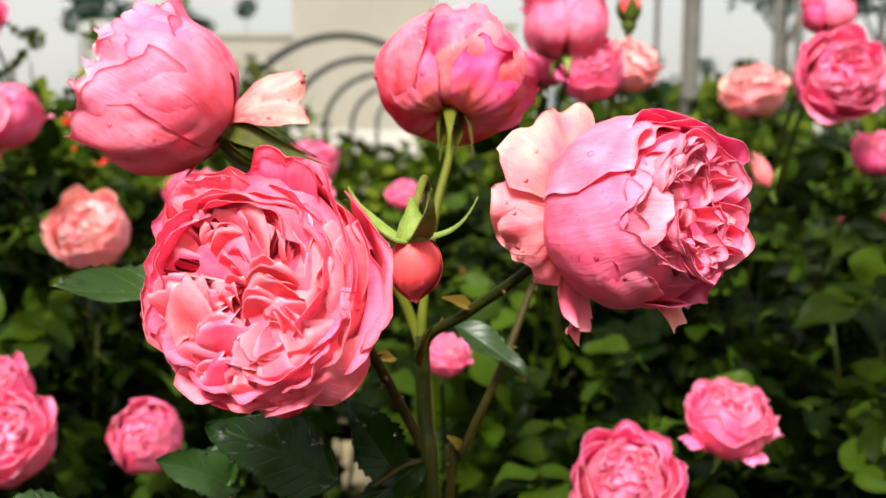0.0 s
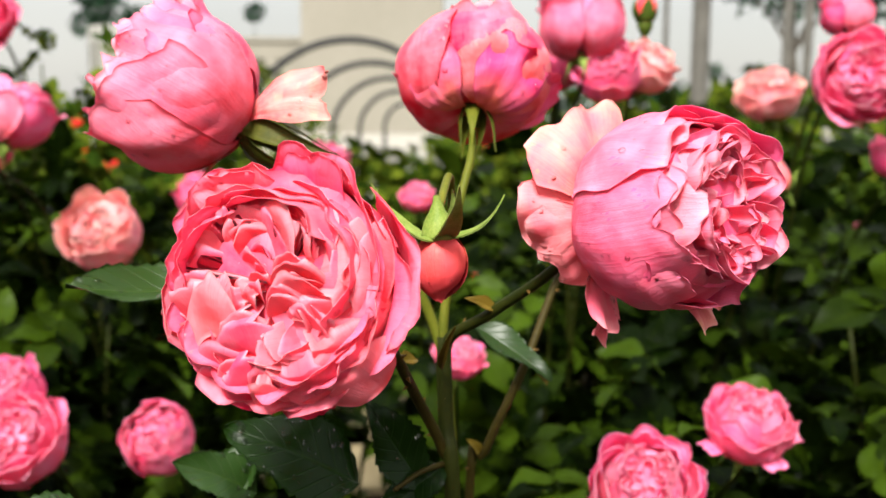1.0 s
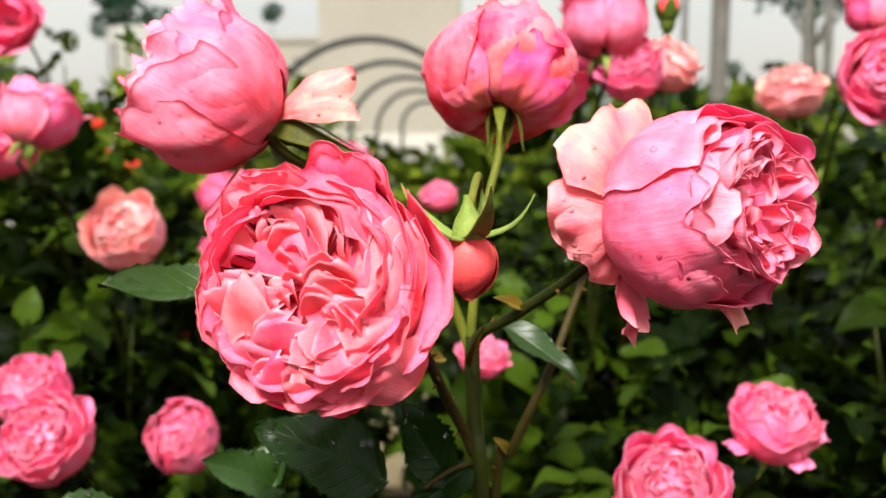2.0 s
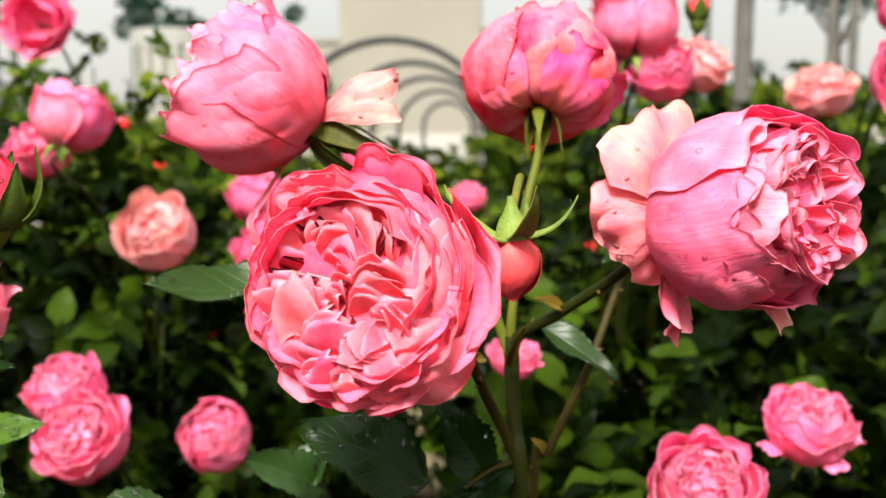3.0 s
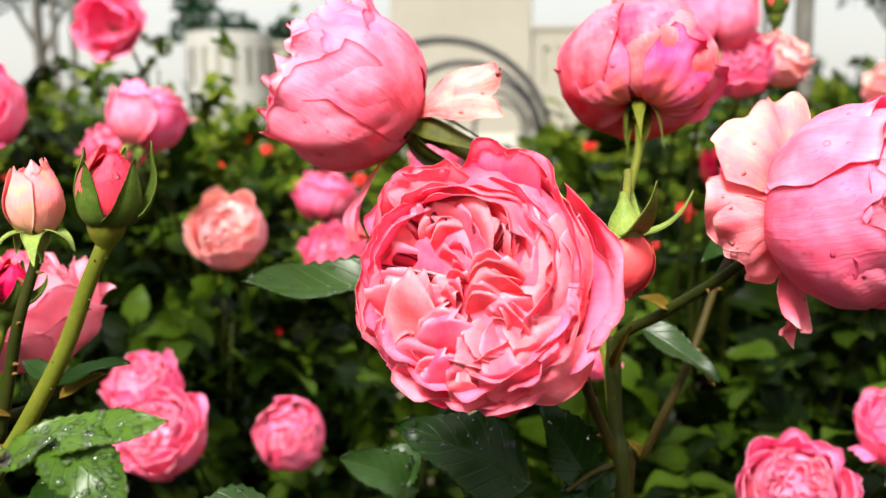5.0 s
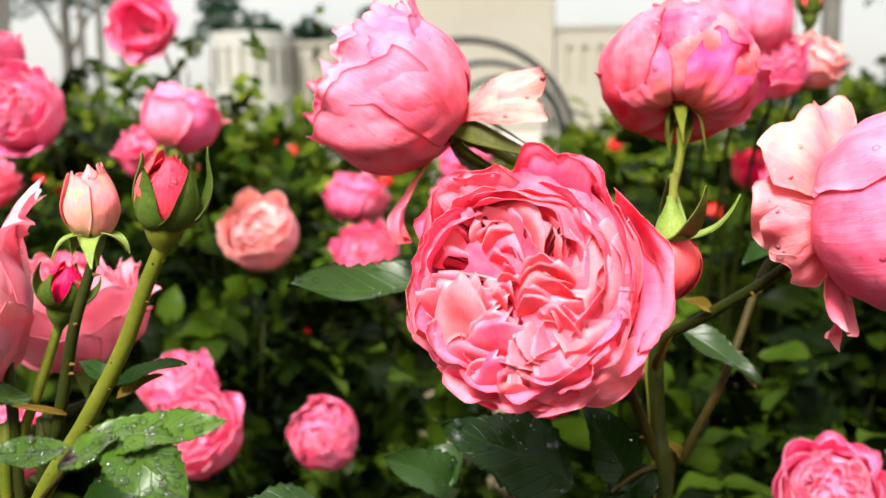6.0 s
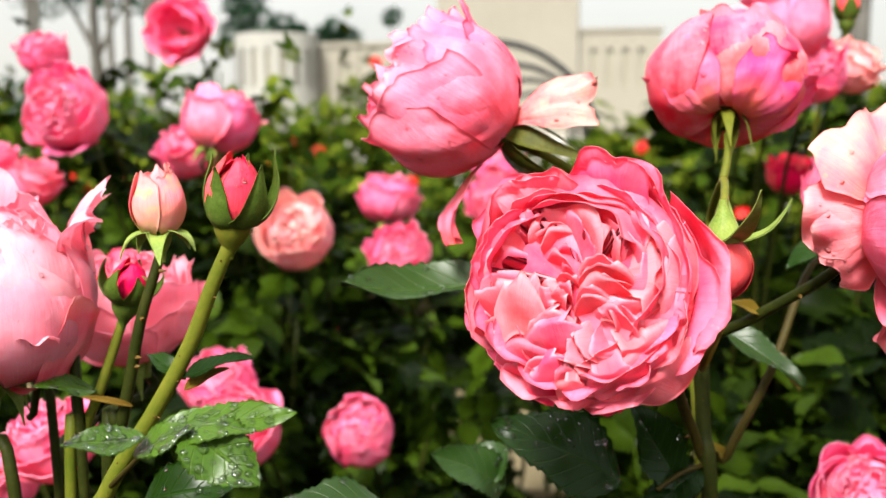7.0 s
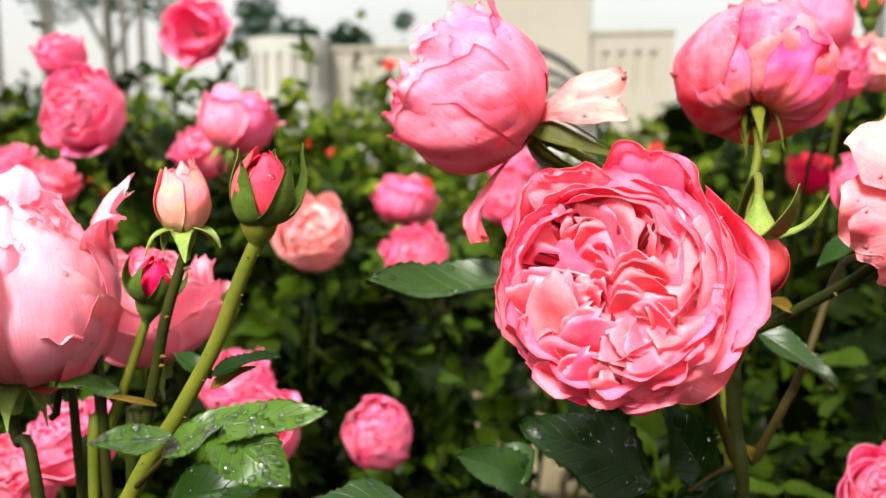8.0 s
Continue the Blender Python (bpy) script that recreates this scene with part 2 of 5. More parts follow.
# ---- geometry helpers ----
def raw_mesh(name, verts, faces, mats, uv=None, index=None, smooth=True):
    """A mesh from arrays: verts (n,3), faces (m,4); uv per vertex (n,2)."""
    me = bpy.data.meshes.new(name)
    verts, faces = np.asarray(verts, np.float32), np.asarray(faces, np.int32)
    k = faces.shape[1]
    me.vertices.add(len(verts))
    me.vertices.foreach_set("co", verts.ravel())
    me.loops.add(faces.size)
    me.loops.foreach_set("vertex_index", faces.ravel())
    me.polygons.add(len(faces))
    me.polygons.foreach_set("loop_start", np.arange(0, faces.size, k, dtype=np.int32))
    if uv is not None:
        layer = me.uv_layers.new(name="UVMap")
        layer.data.foreach_set("uv", np.asarray(uv, np.float32)[faces.ravel()].ravel())
    for m in mats:
        me.materials.append(m)
    if index is not None:
        me.polygons.foreach_set("material_index", np.asarray(index, np.int32))
    me.polygons.foreach_set("use_smooth", np.full(len(faces), smooth))
    me.update(calc_edges=True)
    me.validate()
    return me


def sheet_faces(nu, nv):
    i, j = np.meshgrid(np.arange(nu - 1), np.arange(nv - 1), indexing="ij")
    a = (i * nv + j).ravel()
    return np.stack([a, a + 1, a + nv + 1, a + nv], 1)


def sheet(name, P, mats, thick=0.0, S=None):
    """A curved sheet from a grid P (nu,nv,3), given a thickness; mats: front, back."""
    nu, nv = P.shape[:2]
    u, v = np.meshgrid(np.linspace(0, 1, nu), np.linspace(0, 1, nv), indexing="ij")
    uv = np.stack([u, v if S is None else S], -1).reshape(-1, 2)
    F = sheet_faces(nu, nv)
    if thick <= 0:
        return raw_mesh(name, P.reshape(-1, 3), F, mats[:1], uv)
    N = np.cross(np.gradient(P, axis=0), np.gradient(P, axis=1))
    N /= np.linalg.norm(N, axis=-1, keepdims=True) + 1e-12
    V = np.concatenate([(P + N * thick / 2).reshape(-1, 3), (P - N * thick / 2).reshape(-1, 3)])
    n = nu * nv
    k = np.arange(n).reshape(nu, nv)
    ring = np.concatenate([k[:, 0], k[-1, 1:], k[-2::-1, -1], k[0, -2:0:-1]])
    nxt = np.roll(ring, -1)
    rim = np.stack([ring, nxt, nxt + n, ring + n], 1)
    faces = np.concatenate([F[:, ::-1], F + n, rim])
    idx = np.concatenate([np.zeros(len(F)), np.full(len(F), len(mats) - 1), np.zeros(len(rim))])
    return raw_mesh(name, V, faces, mats, np.concatenate([uv, uv]), idx)


def part(name, mesh, parent, label="", at=None):
    ob = new(name, mesh)
    ob.parent = parent
    if at is not None:
        ob.matrix_basis = at
    return tagged(ob, label)


def tube(name, pts, radii, mat, sides=8, steps=6):
    """A round stalk along a smooth line through pts."""
    p = [Vector(q) for q in pts]
    p = [2 * p[0] - p[1]] + p + [2 * p[-1] - p[-2]]
    line, rad = [], []
    m = len(pts)
    for i in range(m - 1):
        for s in range(steps if i < m - 2 else steps + 1):
            t = s / steps
            a, b, c, d = p[i:i + 4]
            line.append(0.5 * (2 * b + (c - a) * t + (2 * a - 5 * b + 4 * c - d) * t * t + (3 * b - a - 3 * c + d) * t ** 3))
            rad.append(radii[i] * (1 - t) + radii[i + 1] * t)
    V, up = [], Vector((0.31, 0.9, 0.27))
    for i, q in enumerate(line):
        d = (line[min(i + 1, len(line) - 1)] - line[max(i - 1, 0)]).normalized()
        x = up.cross(d).normalized()
        y = d.cross(x)
        for k in range(sides):
            g = 2 * math.pi * k / sides
            V.append(q + rad[i] * (math.cos(g) * x + math.sin(g) * y))
    F = []
    for i in range(len(line) - 1):
        for k in range(sides):
            F.append((i * sides + k, i * sides + (k + 1) % sides, (i + 1) * sides + (k + 1) % sides, (i + 1) * sides + k))
    e = (len(line) - 1) * sides
    for k in range(0, sides - 2, 2):
        F.append((0, (k + 3) % sides if k + 3 < sides else 0, k + 2, k + 1)) if k + 3 < sides else None
        F.append((e, e + k + 1, e + k + 2, e + k + 3)) if k + 3 < sides else None
    return raw_mesh(name, V, F, [mat]), line, rad


def lathe(name, rz, mat, sides=14, uvs=False):
    """A turned body round z from (radius, height) pairs."""
    V = [(r * math.cos(2 * math.pi * k / sides), r * math.sin(2 * math.pi * k / sides), z) for r, z in rz for k in range(sides)]
    F = [(i * sides + k, i * sides + (k + 1) % sides, (i + 1) * sides + (k + 1) % sides, (i + 1) * sides + k)
         for i in range(len(rz) - 1) for k in range(sides)]
    return raw_mesh(name, V, F, [mat])


def facing(place, axis, spin=0.0):
    """The pose of a flower whose z axis points along axis."""
    q = Vector(axis).normalized().to_track_quat("Z", "Y")
    return Matrix.Translation(place) @ q.to_matrix().to_4x4() @ Matrix.Rotation(radians(spin), 4, "Z")


# ---- roses ----
def lumps(P, rng, amount, scale):
    """Soft dents and swellings, the same for all points that lie close together."""
    o = rng.uniform(-9, 9, (3, 3))
    k = rng.uniform(0.6, 1.4, (3, 3)) * scale
    d = np.zeros(P.shape)
    for a in range(3):
        q = P @ k
        d[..., a] = np.sin(q[..., a] + o[a, 0]) * np.sin(q[..., (a + 1) % 3] * 1.3 + o[a, 1]) + 0.5 * np.sin(2.1 * q[..., (a + 2) % 3] + o[a, 2])
    return P + amount * d


def cup_petal(rng, theta, length, heads, half, nu, nv, r0=0.08, z0=-0.85, ruffle=0.04, tip=0.22, notch=0.05, lean=0.05, squash=1.0, side=0.0, pleat=0.009, frill=1.3):
    """A petal that grows from the flower's base; heads: its heading in degrees, from outwards (0) over upwards (90) to inwards (180)."""
    s = np.linspace(0, 1, 80)
    h = np.radians(np.interp(s, np.linspace(0, 1, len(heads)), heads))
    r = r0 + length * np.concatenate([[0], np.cumsum(np.cos(h))[:-1] / 79])
    z = z0 + length * np.concatenate([[0], np.cumsum(np.sin(h))[:-1] / 79]) * squash
    u = np.linspace(-1, 1, nu)[:, None]
    v = np.linspace(0, 1, nv)[None, :] ** 0.8
    ph = rng.uniform(0, 6.28, 8)
    crinkle = 0.035 * np.sin(4.5 * u + ph[5]) + 0.016 * np.sin(10 * u + ph[3]) + 0.007 * np.sin(21 * u + ph[4]) + 0.003 * np.sin(34 * u + ph[0])
    crinkle = crinkle * frill
    vmax = 1 - tip * np.abs(u) ** 2.6 - notch * np.exp(-((u - 0.3 * np.sin(ph[6])) / 0.16) ** 2) + crinkle
    S = v * vmax
    R, Z, H = np.interp(S, s, r), np.interp(S, s, z), np.interp(S, s, h)
    shape = 0.45 + 0.55 * np.clip(S / 0.45, 0, 1) ** 0.8
    ang = theta + u * half * shape + 0.06 * S * np.sin(3 * S + ph[7])
    edge = np.clip((S - 0.55) / 0.45, 0, 1.2) ** 2
    wave = ruffle * edge * (0.8 * np.sin(3.1 * u + ph[0]) + 0.5 * np.sin(6.3 * u + ph[1]) + 0.18 * np.sin(12 * u + ph[2]))
    wave = wave + pleat * S * (np.sin(9 * u + 3 * S + ph[3]) + 0.7 * np.sin(15 * u - 4 * S + ph[5]) + 0.6 * np.sin(7 * S + 5 * u + ph[6]))
    wave = wave + 0.035 * np.sin(3.5 * S + 2.2 * u + ph[2]) * S + lean * u * S + side * u * u * S
    R2, Z2 = np.maximum(R + np.sin(H) * wave, 0.02), Z - np.cos(H) * wave
    P = np.stack([R2 * np.cos(ang), R2 * np.sin(ang), Z2], -1)
    return lumps(lumps(P, rng, 0.016, 3.2), rng, 0.006, 9.0), np.broadcast_to(np.clip(S, 0, 1), R2.shape)


def fold_petal(rng, centre, aim, rad, span, top, nu, nv, curl, ruffle, dish=0.30, room=0.75):
    """An inner petal: a standing, wavy fold that bends round a centre of its own and leans open at its rim."""
    u = np.linspace(-1, 1, nu)[:, None]
    v = np.linspace(0, 1, nv)[None, :]
    ph = rng.uniform(0, 6.28, 7)
    v = v * (1 - 0.20 * np.abs(u) ** 2.5 + 0.04 * np.sin(4.6 * u + ph[4]) + 0.010 * np.sin(13 * u + ph[5]))
    a = aim + u * span
    wav = ruffle * v ** 1.5 * (np.sin(3.3 * u + ph[0]) * 0.9 + np.sin(6.5 * u + ph[1]) * 0.3) + 0.07 * v * np.sin(2.0 * u + ph[2])
    rr = rad * (0.62 + 0.38 * v) + wav + curl * np.clip((v - 0.45) / 0.55, 0, 1) ** 1.6
    rr = rr * (1 - 0.22 * np.abs(u) ** 2)
    k = 0.35 + 0.65 * v ** 0.6
    x, y = centre[0] * k + rr * np.cos(a), centre[1] * k + rr * np.sin(a)
    squeeze = 0.42 + 0.58 * v ** 0.6
    d = np.hypot(x, y) + 1e-6
    inside = room * np.tanh(d / room) / d
    x, y, d = x * inside, y * inside, d * inside
    bend = 0.5 * abs(curl) * np.clip((v - 0.6) / 0.4, 0, 1) ** 2
    z = -0.45 + v * (top + 0.45) - dish * d ** 2 * v - bend + 0.03 * v * np.sin(5 * u + ph[3])
    P = np.stack([x * squeeze, y * squeeze, z], -1)
    return lumps(P, rng, 0.010, 5.0), np.broadcast_to(np.clip(v, 0, 1), x.shape)


def quarter_petal(rng, psi, g, reach, lift, nu, nv, dish):
    """One of the nested, radially drawn-out folds that make up a quarter of an old-fashioned rose."""
    u = np.linspace(-1, 1, nu)[:, None]
    v = np.linspace(0, 1, nv)[None, :]
    ph = rng.uniform(0, 6.28, 7)
    a = u * rng.uniform(1.5, 2.2) + rng.uniform(-0.45, 0.45)
    v = v * (1 - 0.16 * np.abs(u) ** 3 + 0.05 * np.sin(3.1 * u + ph[4]) + 0.012 * np.sin(11 * u + ph[5]))
    open_ = 0.55 + 0.45 * v + rng.uniform(-0.02, 0.16) * np.clip((v - 0.5) / 0.5, 0, 1) ** 1.6
    along = 0.50 * reach + reach * (0.05 + 0.43 * g) * np.cos(a) * open_
    across = reach * (0.02 + 0.36 * g) * np.sin(np.clip(a, -1.571, 1.571)) * (1 - 0.45 * np.clip(np.abs(a) - 1.571, 0, 1)) * open_
    wav = v ** 1.2 * (0.060 * np.sin(2.6 * u + 1.6 * v + ph[0]) + 0.026 * np.sin(5.6 * u + 2 * v + ph[1]) + 0.006 * np.sin(12 * u + ph[6]))
    along, across = along + wav * np.cos(a), across + wav * np.sin(a)
    along = along + 0.05 * np.sin(2 * v + ph[2])
    k = 0.5 + 0.5 * v ** 0.6
    x, y = (along * np.cos(psi) - across * np.sin(psi)) * k, (along * np.sin(psi) + across * np.cos(psi)) * k
    d = np.hypot(x, y) + 1e-6
    inside = reach * np.tanh(d / reach) / d
    x, y, d = x * inside, y * inside, d * inside
    top = lift + rng.uniform(-0.06, 0.15) + 0.04 * (1 - g)
    z = -0.45 + v * (top + 0.45) - dish * d ** 2 * v - 0.05 * np.clip((v - 0.7) / 0.3, 0, 1) ** 2 + 0.025 * v * np.sin(4 * u + ph[3])
    return lumps(np.stack([x, y, z], -1), rng, 0.010, 4.5), np.broadcast_to(np.clip(v, 0, 1), x.shape)


def laid_petal(rng, x, y, bearing, length, bow, body, height, nu=23, nv=13, dish=0.14):
    """One inner petal by its rim: the rim's middle, bearing, length and arch; its body slopes into the flower to the right of the rim."""
    u = np.linspace(-1, 1, nu)[:, None]
    v = np.linspace(0, 1, nv)[None, :]
    g = math.radians(bearing)
    ph = rng.uniform(0, 6.28, 6)
    length, body = length * 1.12, body * 1.25
    rag = 1 + 0.05 * np.sin(3.1 * u + ph[4]) + 0.014 * np.sin(8 * u + ph[5]) + 0.005 * np.sin(19 * u + ph[1])
    w = v * rag * (1 - 0.34 * np.abs(u) ** 3)
    along = u * length / 2 * (0.60 + 0.40 * v ** 0.7)
    lip = np.clip((v - 0.72) / 0.28, 0, 1) ** 2
    wave = w * min(length / 0.45, 1.2) * (0.026 * np.sin(3.0 * u + 1.5 * v + ph[0]) + 0.009 * np.sin(6.1 * u + ph[1]) + 0.003 * np.sin(13 * u + ph[2]))
    across = bow * (1 - u * u) - body * (1 - w) + 0.035 * lip * np.cos(2.2 * u + ph[3]) + wave
    px, py = x + along * math.cos(g) - across * math.sin(g), y + along * math.sin(g) + across * math.cos(g)
    drop = max(0.44 - 0.6 * body, 0.20)
    z = height + 0.06 - drop * (1 - w) ** 1.35 - (0.05 + 0.16 * length) * u * u * v - 0.035 * lip - dish * (px ** 2 + py ** 2) + 0.5 * wave
    return lumps(np.stack([px, py, z], -1), rng, 0.009, 5.0), np.broadcast_to(np.clip(0.25 + 0.75 * v, 0, 1), px.shape)


def bloom_sheets(seed, layers=4, per=5, close=(84, 135), heart=5, folds=6, nu=13, nv=12, extra=(), shut=1.0, ruffle=0.06, reach=0.62, flare=60, shell=0.30, wide=1.0, dish=0.20, jitter=10.0, flat=0.34, quartered=False, dip=0.0, sink=0.0, laid=(), frill=1.3):
    """All petals of one rose of radius 1 as (kind, grid, position along the petal). close: how far the outer and the inner petals bend over."""
    rng = np.random.default_rng(seed)
    out = []
    turn = rng.uniform(0, 6.28)
    for i in range(layers):
        f = i / max(layers - 1, 1)
        rho = 1.0 - shell * f
        for k in range(per):
            end = close[0] + (close[1] - close[0]) * f + rng.uniform(-jitter, jitter)
            th = turn + 2 * math.pi * (k + 0.5 * (i % 2) + rng.uniform(-0.014, 0.014) * jitter) / per + 0.4 * i
            length = rho * math.radians(end) * rng.uniform(0.95, 1.06) + 0.10
            last = end - flare * (1 - 0.7 * f) * rng.uniform(0.3, 1.2)
            heads = (-dip, end * flat, end * (flat + 0.64) / 1.485, end * 0.98, last)
            out.append(("cup", *cup_petal(rng, th, length, heads, wide * rng.uniform(0.60, 0.80) * (1 + 0.15 * f), nu, nv, 0.08, -0.90 * rho - 0.04, ruffle, lean=rng.uniform(0.03, 0.08), squash=0.92, frill=frill)))
    base = rng.uniform(0, 6.28)
    g2 = reach / 0.62
    lift = 0.40 * shut - sink
    for q in range(heart):
        psi = base + 2 * math.pi * (q + rng.uniform(-0.18, 0.18)) / heart
        cr = rng.uniform(0.24, 0.36) * g2
        c = (cr * math.cos(psi), cr * math.sin(psi))
        for j in range(folds if quartered else 0):
            g = (j + 0.5) / folds
            out.append(("fold", *quarter_petal(rng, psi + rng.uniform(-0.16, 0.16), g * rng.uniform(0.85, 1.12), reach, lift, nu + 6, max(nv - 3, 5), dish)))
        for j in range(0 if quartered else folds):
            g = (j + 0.5) / folds
            rad = 0.03 + 0.34 * g * g2
            span = rng.uniform(0.8, 1.4) * (1.35 - 0.55 * g)
            aim = psi + rng.uniform(-0.7, 0.7) * (1.6 - g)
            out.append(("fold", *fold_petal(rng, c, aim, rad, span, rng.uniform(0.0, 0.16) + lift, nu, max(nv - 3, 5), rng.uniform(0.0, 0.24), rng.uniform(0.015, 0.04), dish, 1.05 * reach)))
        b = psi + math.pi / heart + rng.uniform(-0.2, 0.2)
        for sgn in (-1, 1):
            out.append(("fold", *fold_petal(rng, (0.10 * math.cos(b), 0.10 * math.sin(b)), b + 0.15 * sgn, 0.22 * g2, 0.7, lift + rng.uniform(0.02, 0.14), nu, max(nv - 3, 5), rng.uniform(0.0, 0.2), 0.05)))
    for j in range(6):
        a = base + j * 2.4
        rr = 0.06 + 0.025 * j
        out.append(("fold", *fold_petal(rng, (0.05 * math.cos(a), 0.05 * math.sin(a)), a, rr, rng.uniform(0.8, 1.3), rng.uniform(0.0, 0.12) + lift, nu, max(nv - 3, 5), rng.uniform(0.0, 0.1), 0.03)))
    a, v = np.meshgrid(np.linspace(0, 2 * math.pi, 33), np.linspace(0.0, 1, 9), indexing="ij")
    bed = np.stack([(1.04 if laid else 0.8) * reach * v * np.cos(a), (1.04 if laid else 0.8) * reach * v * np.sin(a), lift + (0.06 if laid else -0.13) - (dish + 0.05) * (v * reach) ** 2 + 0.05 * np.sin(9 * v + 3 * np.sin(2 * a)) * v], -1)
    if heart:
        out.append(("fold", bed, 0.5 + 0.3 * v))
    for x, y, bearing, *shape in laid:
        out.append(("fold", *laid_petal(rng, x, y, bearing, *shape, dish=dish)))
        g, off = math.radians(bearing), rng.uniform(0.04, 0.065)
        length, bow, body, height = shape
        out.append(("fold", *laid_petal(rng, x - off * math.sin(g), y + off * math.cos(g), bearing + rng.uniform(-9, 9), length * rng.uniform(0.8, 1.05), bow + 0.02, body, height - rng.uniform(0.01, 0.06), dish=dish)))
    for e in extra:
        p, s = cup_petal(rng, math.radians(e["at"]), e["length"], e["heads"], e["half"], nu + 4, nv + 4, 0.08, -0.92, e.get("ruffle", 0.06), e.get("tip", 0.25), e.get("notch", 0.04), e.get("lean", 0.03), 1.0, e.get("side", 0.0), 0.012, e.get("frill", 1.3))
        out.append((e.get("kind", "loose"), p, s))
    return out


def drop_mesh(spots):
    """Beads of water: flattened domes at (place, normal, radius)."""
    V, F, n = [], [], 0
    ring = [(math.cos(a), math.sin(a)) for a in np.linspace(0, 2 * math.pi, 9)[:-1]]
    dome = np.array([(c * k, s * k, h) for k, h in ((0.80, -0.12), (1.0, 0.08), (0.82, 0.34), (0.38, 0.50)) for c, s in ring])
    F0 = np.array([(i * 8 + k, i * 8 + (k + 1) % 8, i * 8 + 8 + (k + 1) % 8, i * 8 + 8 + k) for i in range(3) for k in range(8)]
                  + [(24, 25, 26, 27), (24, 27, 28, 31), (28, 29, 30, 31), (0, 3, 2, 1), (0, 7, 4, 3), (4, 7, 6, 5)])
    for p, nrm, r in spots:
        z = Vector(nrm).normalized()
        x = z.orthogonal().normalized()
        m = np.array([x, z.cross(x), z]).T
        V.append(dome * r @ m.T + np.asarray(p))
        F.append(F0 + n)
        n += len(dome)
    return raw_mesh("rain", np.concatenate(V), np.concatenate(F), [WATER])


def sepal_mesh(rng, R, length, heads, width, mat):
    """A narrow green sepal with a long tip, curling away from the hip."""
    s = np.linspace(0, 1, 11)
    h = np.radians(np.interp(s, np.linspace(0, 1, len(heads)), heads))
    r = 0.10 * R + length * np.concatenate([[0], np.cumsum(np.cos(h))[:-1] / 10])
    z = length * np.concatenate([[0], np.cumsum(np.sin(h))[:-1] / 10])
    w = width * np.interp(s, [0, 0.25, 0.55, 0.8, 1], [0.8, 1, 0.5, 0.16, 0.03] if width < 0.3 * R else [0.9, 1, 0.8, 0.36, 0.04])
    u = np.linspace(-1, 1, 5)[:, None]
    bow = rng.uniform(-0.12, 0.12) * length * s ** 2
    X = r - 0.25 * w * np.abs(u) ** 2
    return sheet("sepal", np.stack([X, u * w + bow, np.broadcast_to(z, X.shape) + 0.35 * w * u ** 2], -1), [mat], 0.0006)


def flower_head(parent, pose_m, R, sheets, skins, thick=0.0002, sepals=(-5, -60, -80, -60), sepal_len=0.55, sepal_mat=None, hip=(0.16, 0.22), stretch=(1, 1, 1), sepal_width=0.13, drops=0, hip_mat=None):
    """hip with sepals and petals; skins: materials for each kind of petal (front, back)."""
    hw, hh = hip[0] * R, hip[1] * R
    z = -0.93 * R * stretch[2]
    low = 0.045 * R + 0.0012
    me = lathe("hip", [(0.001, z + 0.10 * R), (hw * 0.8, z + 0.2 * R), (hw * 1.05, z + 0.12 * R), (hw * 1.04, z), (hw * 0.97, z - hh * 0.25), (hw * 0.78, z - hh * 0.55), (max(hw * 0.48, low), z - hh * 0.85), (low, z - hh * 1.2), (low * 0.9, z - hh * 1.4)], hip_mat or sepal_mat or SEPAL)
    head = part("flower_head", me, parent, at=pose_m)
    for kind, P, S in sheets:
        front, back = skins.get(kind, skins["cup"])
        part("petal", sheet("petal", P * (R * np.array(stretch)), [front, back], thick, S), head)
    rng = np.random.default_rng(int(R * 1e5))
    for k in range(5):
        me = sepal_mesh(rng, R, sepal_len * R * rng.uniform(0.8, 1.15), [a + rng.uniform(-15, 15) for a in sepals], sepal_width * R, sepal_mat or SEPAL)
        part("sepal", me, head, at=Matrix.Translation((0, 0, z)) @ Matrix.Rotation(k * 1.2566 + 0.3, 4, "Z"))
    if drops:
        spots, outer = [], [e for e in sheets if e[0] != "fold"]
        for _ in range(drops):
            kind, P, S = outer[rng.integers(len(outer))]
            i, j = rng.integers(1, P.shape[0] - 1), rng.integers(P.shape[1] // 2, P.shape[1] - 1)
            nrm = np.cross(P[i + 1, j] - P[i - 1, j], P[i, j + 1] - P[i, j - 1])
            nrm /= np.linalg.norm(nrm) + 1e-9
            if np.dot(nrm, P[i, j] + np.array([0, 0, 0.4])) < 0:
                nrm = -nrm
            spots.append((P[i, j] * R * np.array(stretch) + nrm * thick * 0.5, nrm, 0.0006 + 0.0015 * rng.random() ** 2.5))
        tagged(part("rain", drop_mesh(spots), head, "clear beads of rain water"), kind="stuff")
    return head


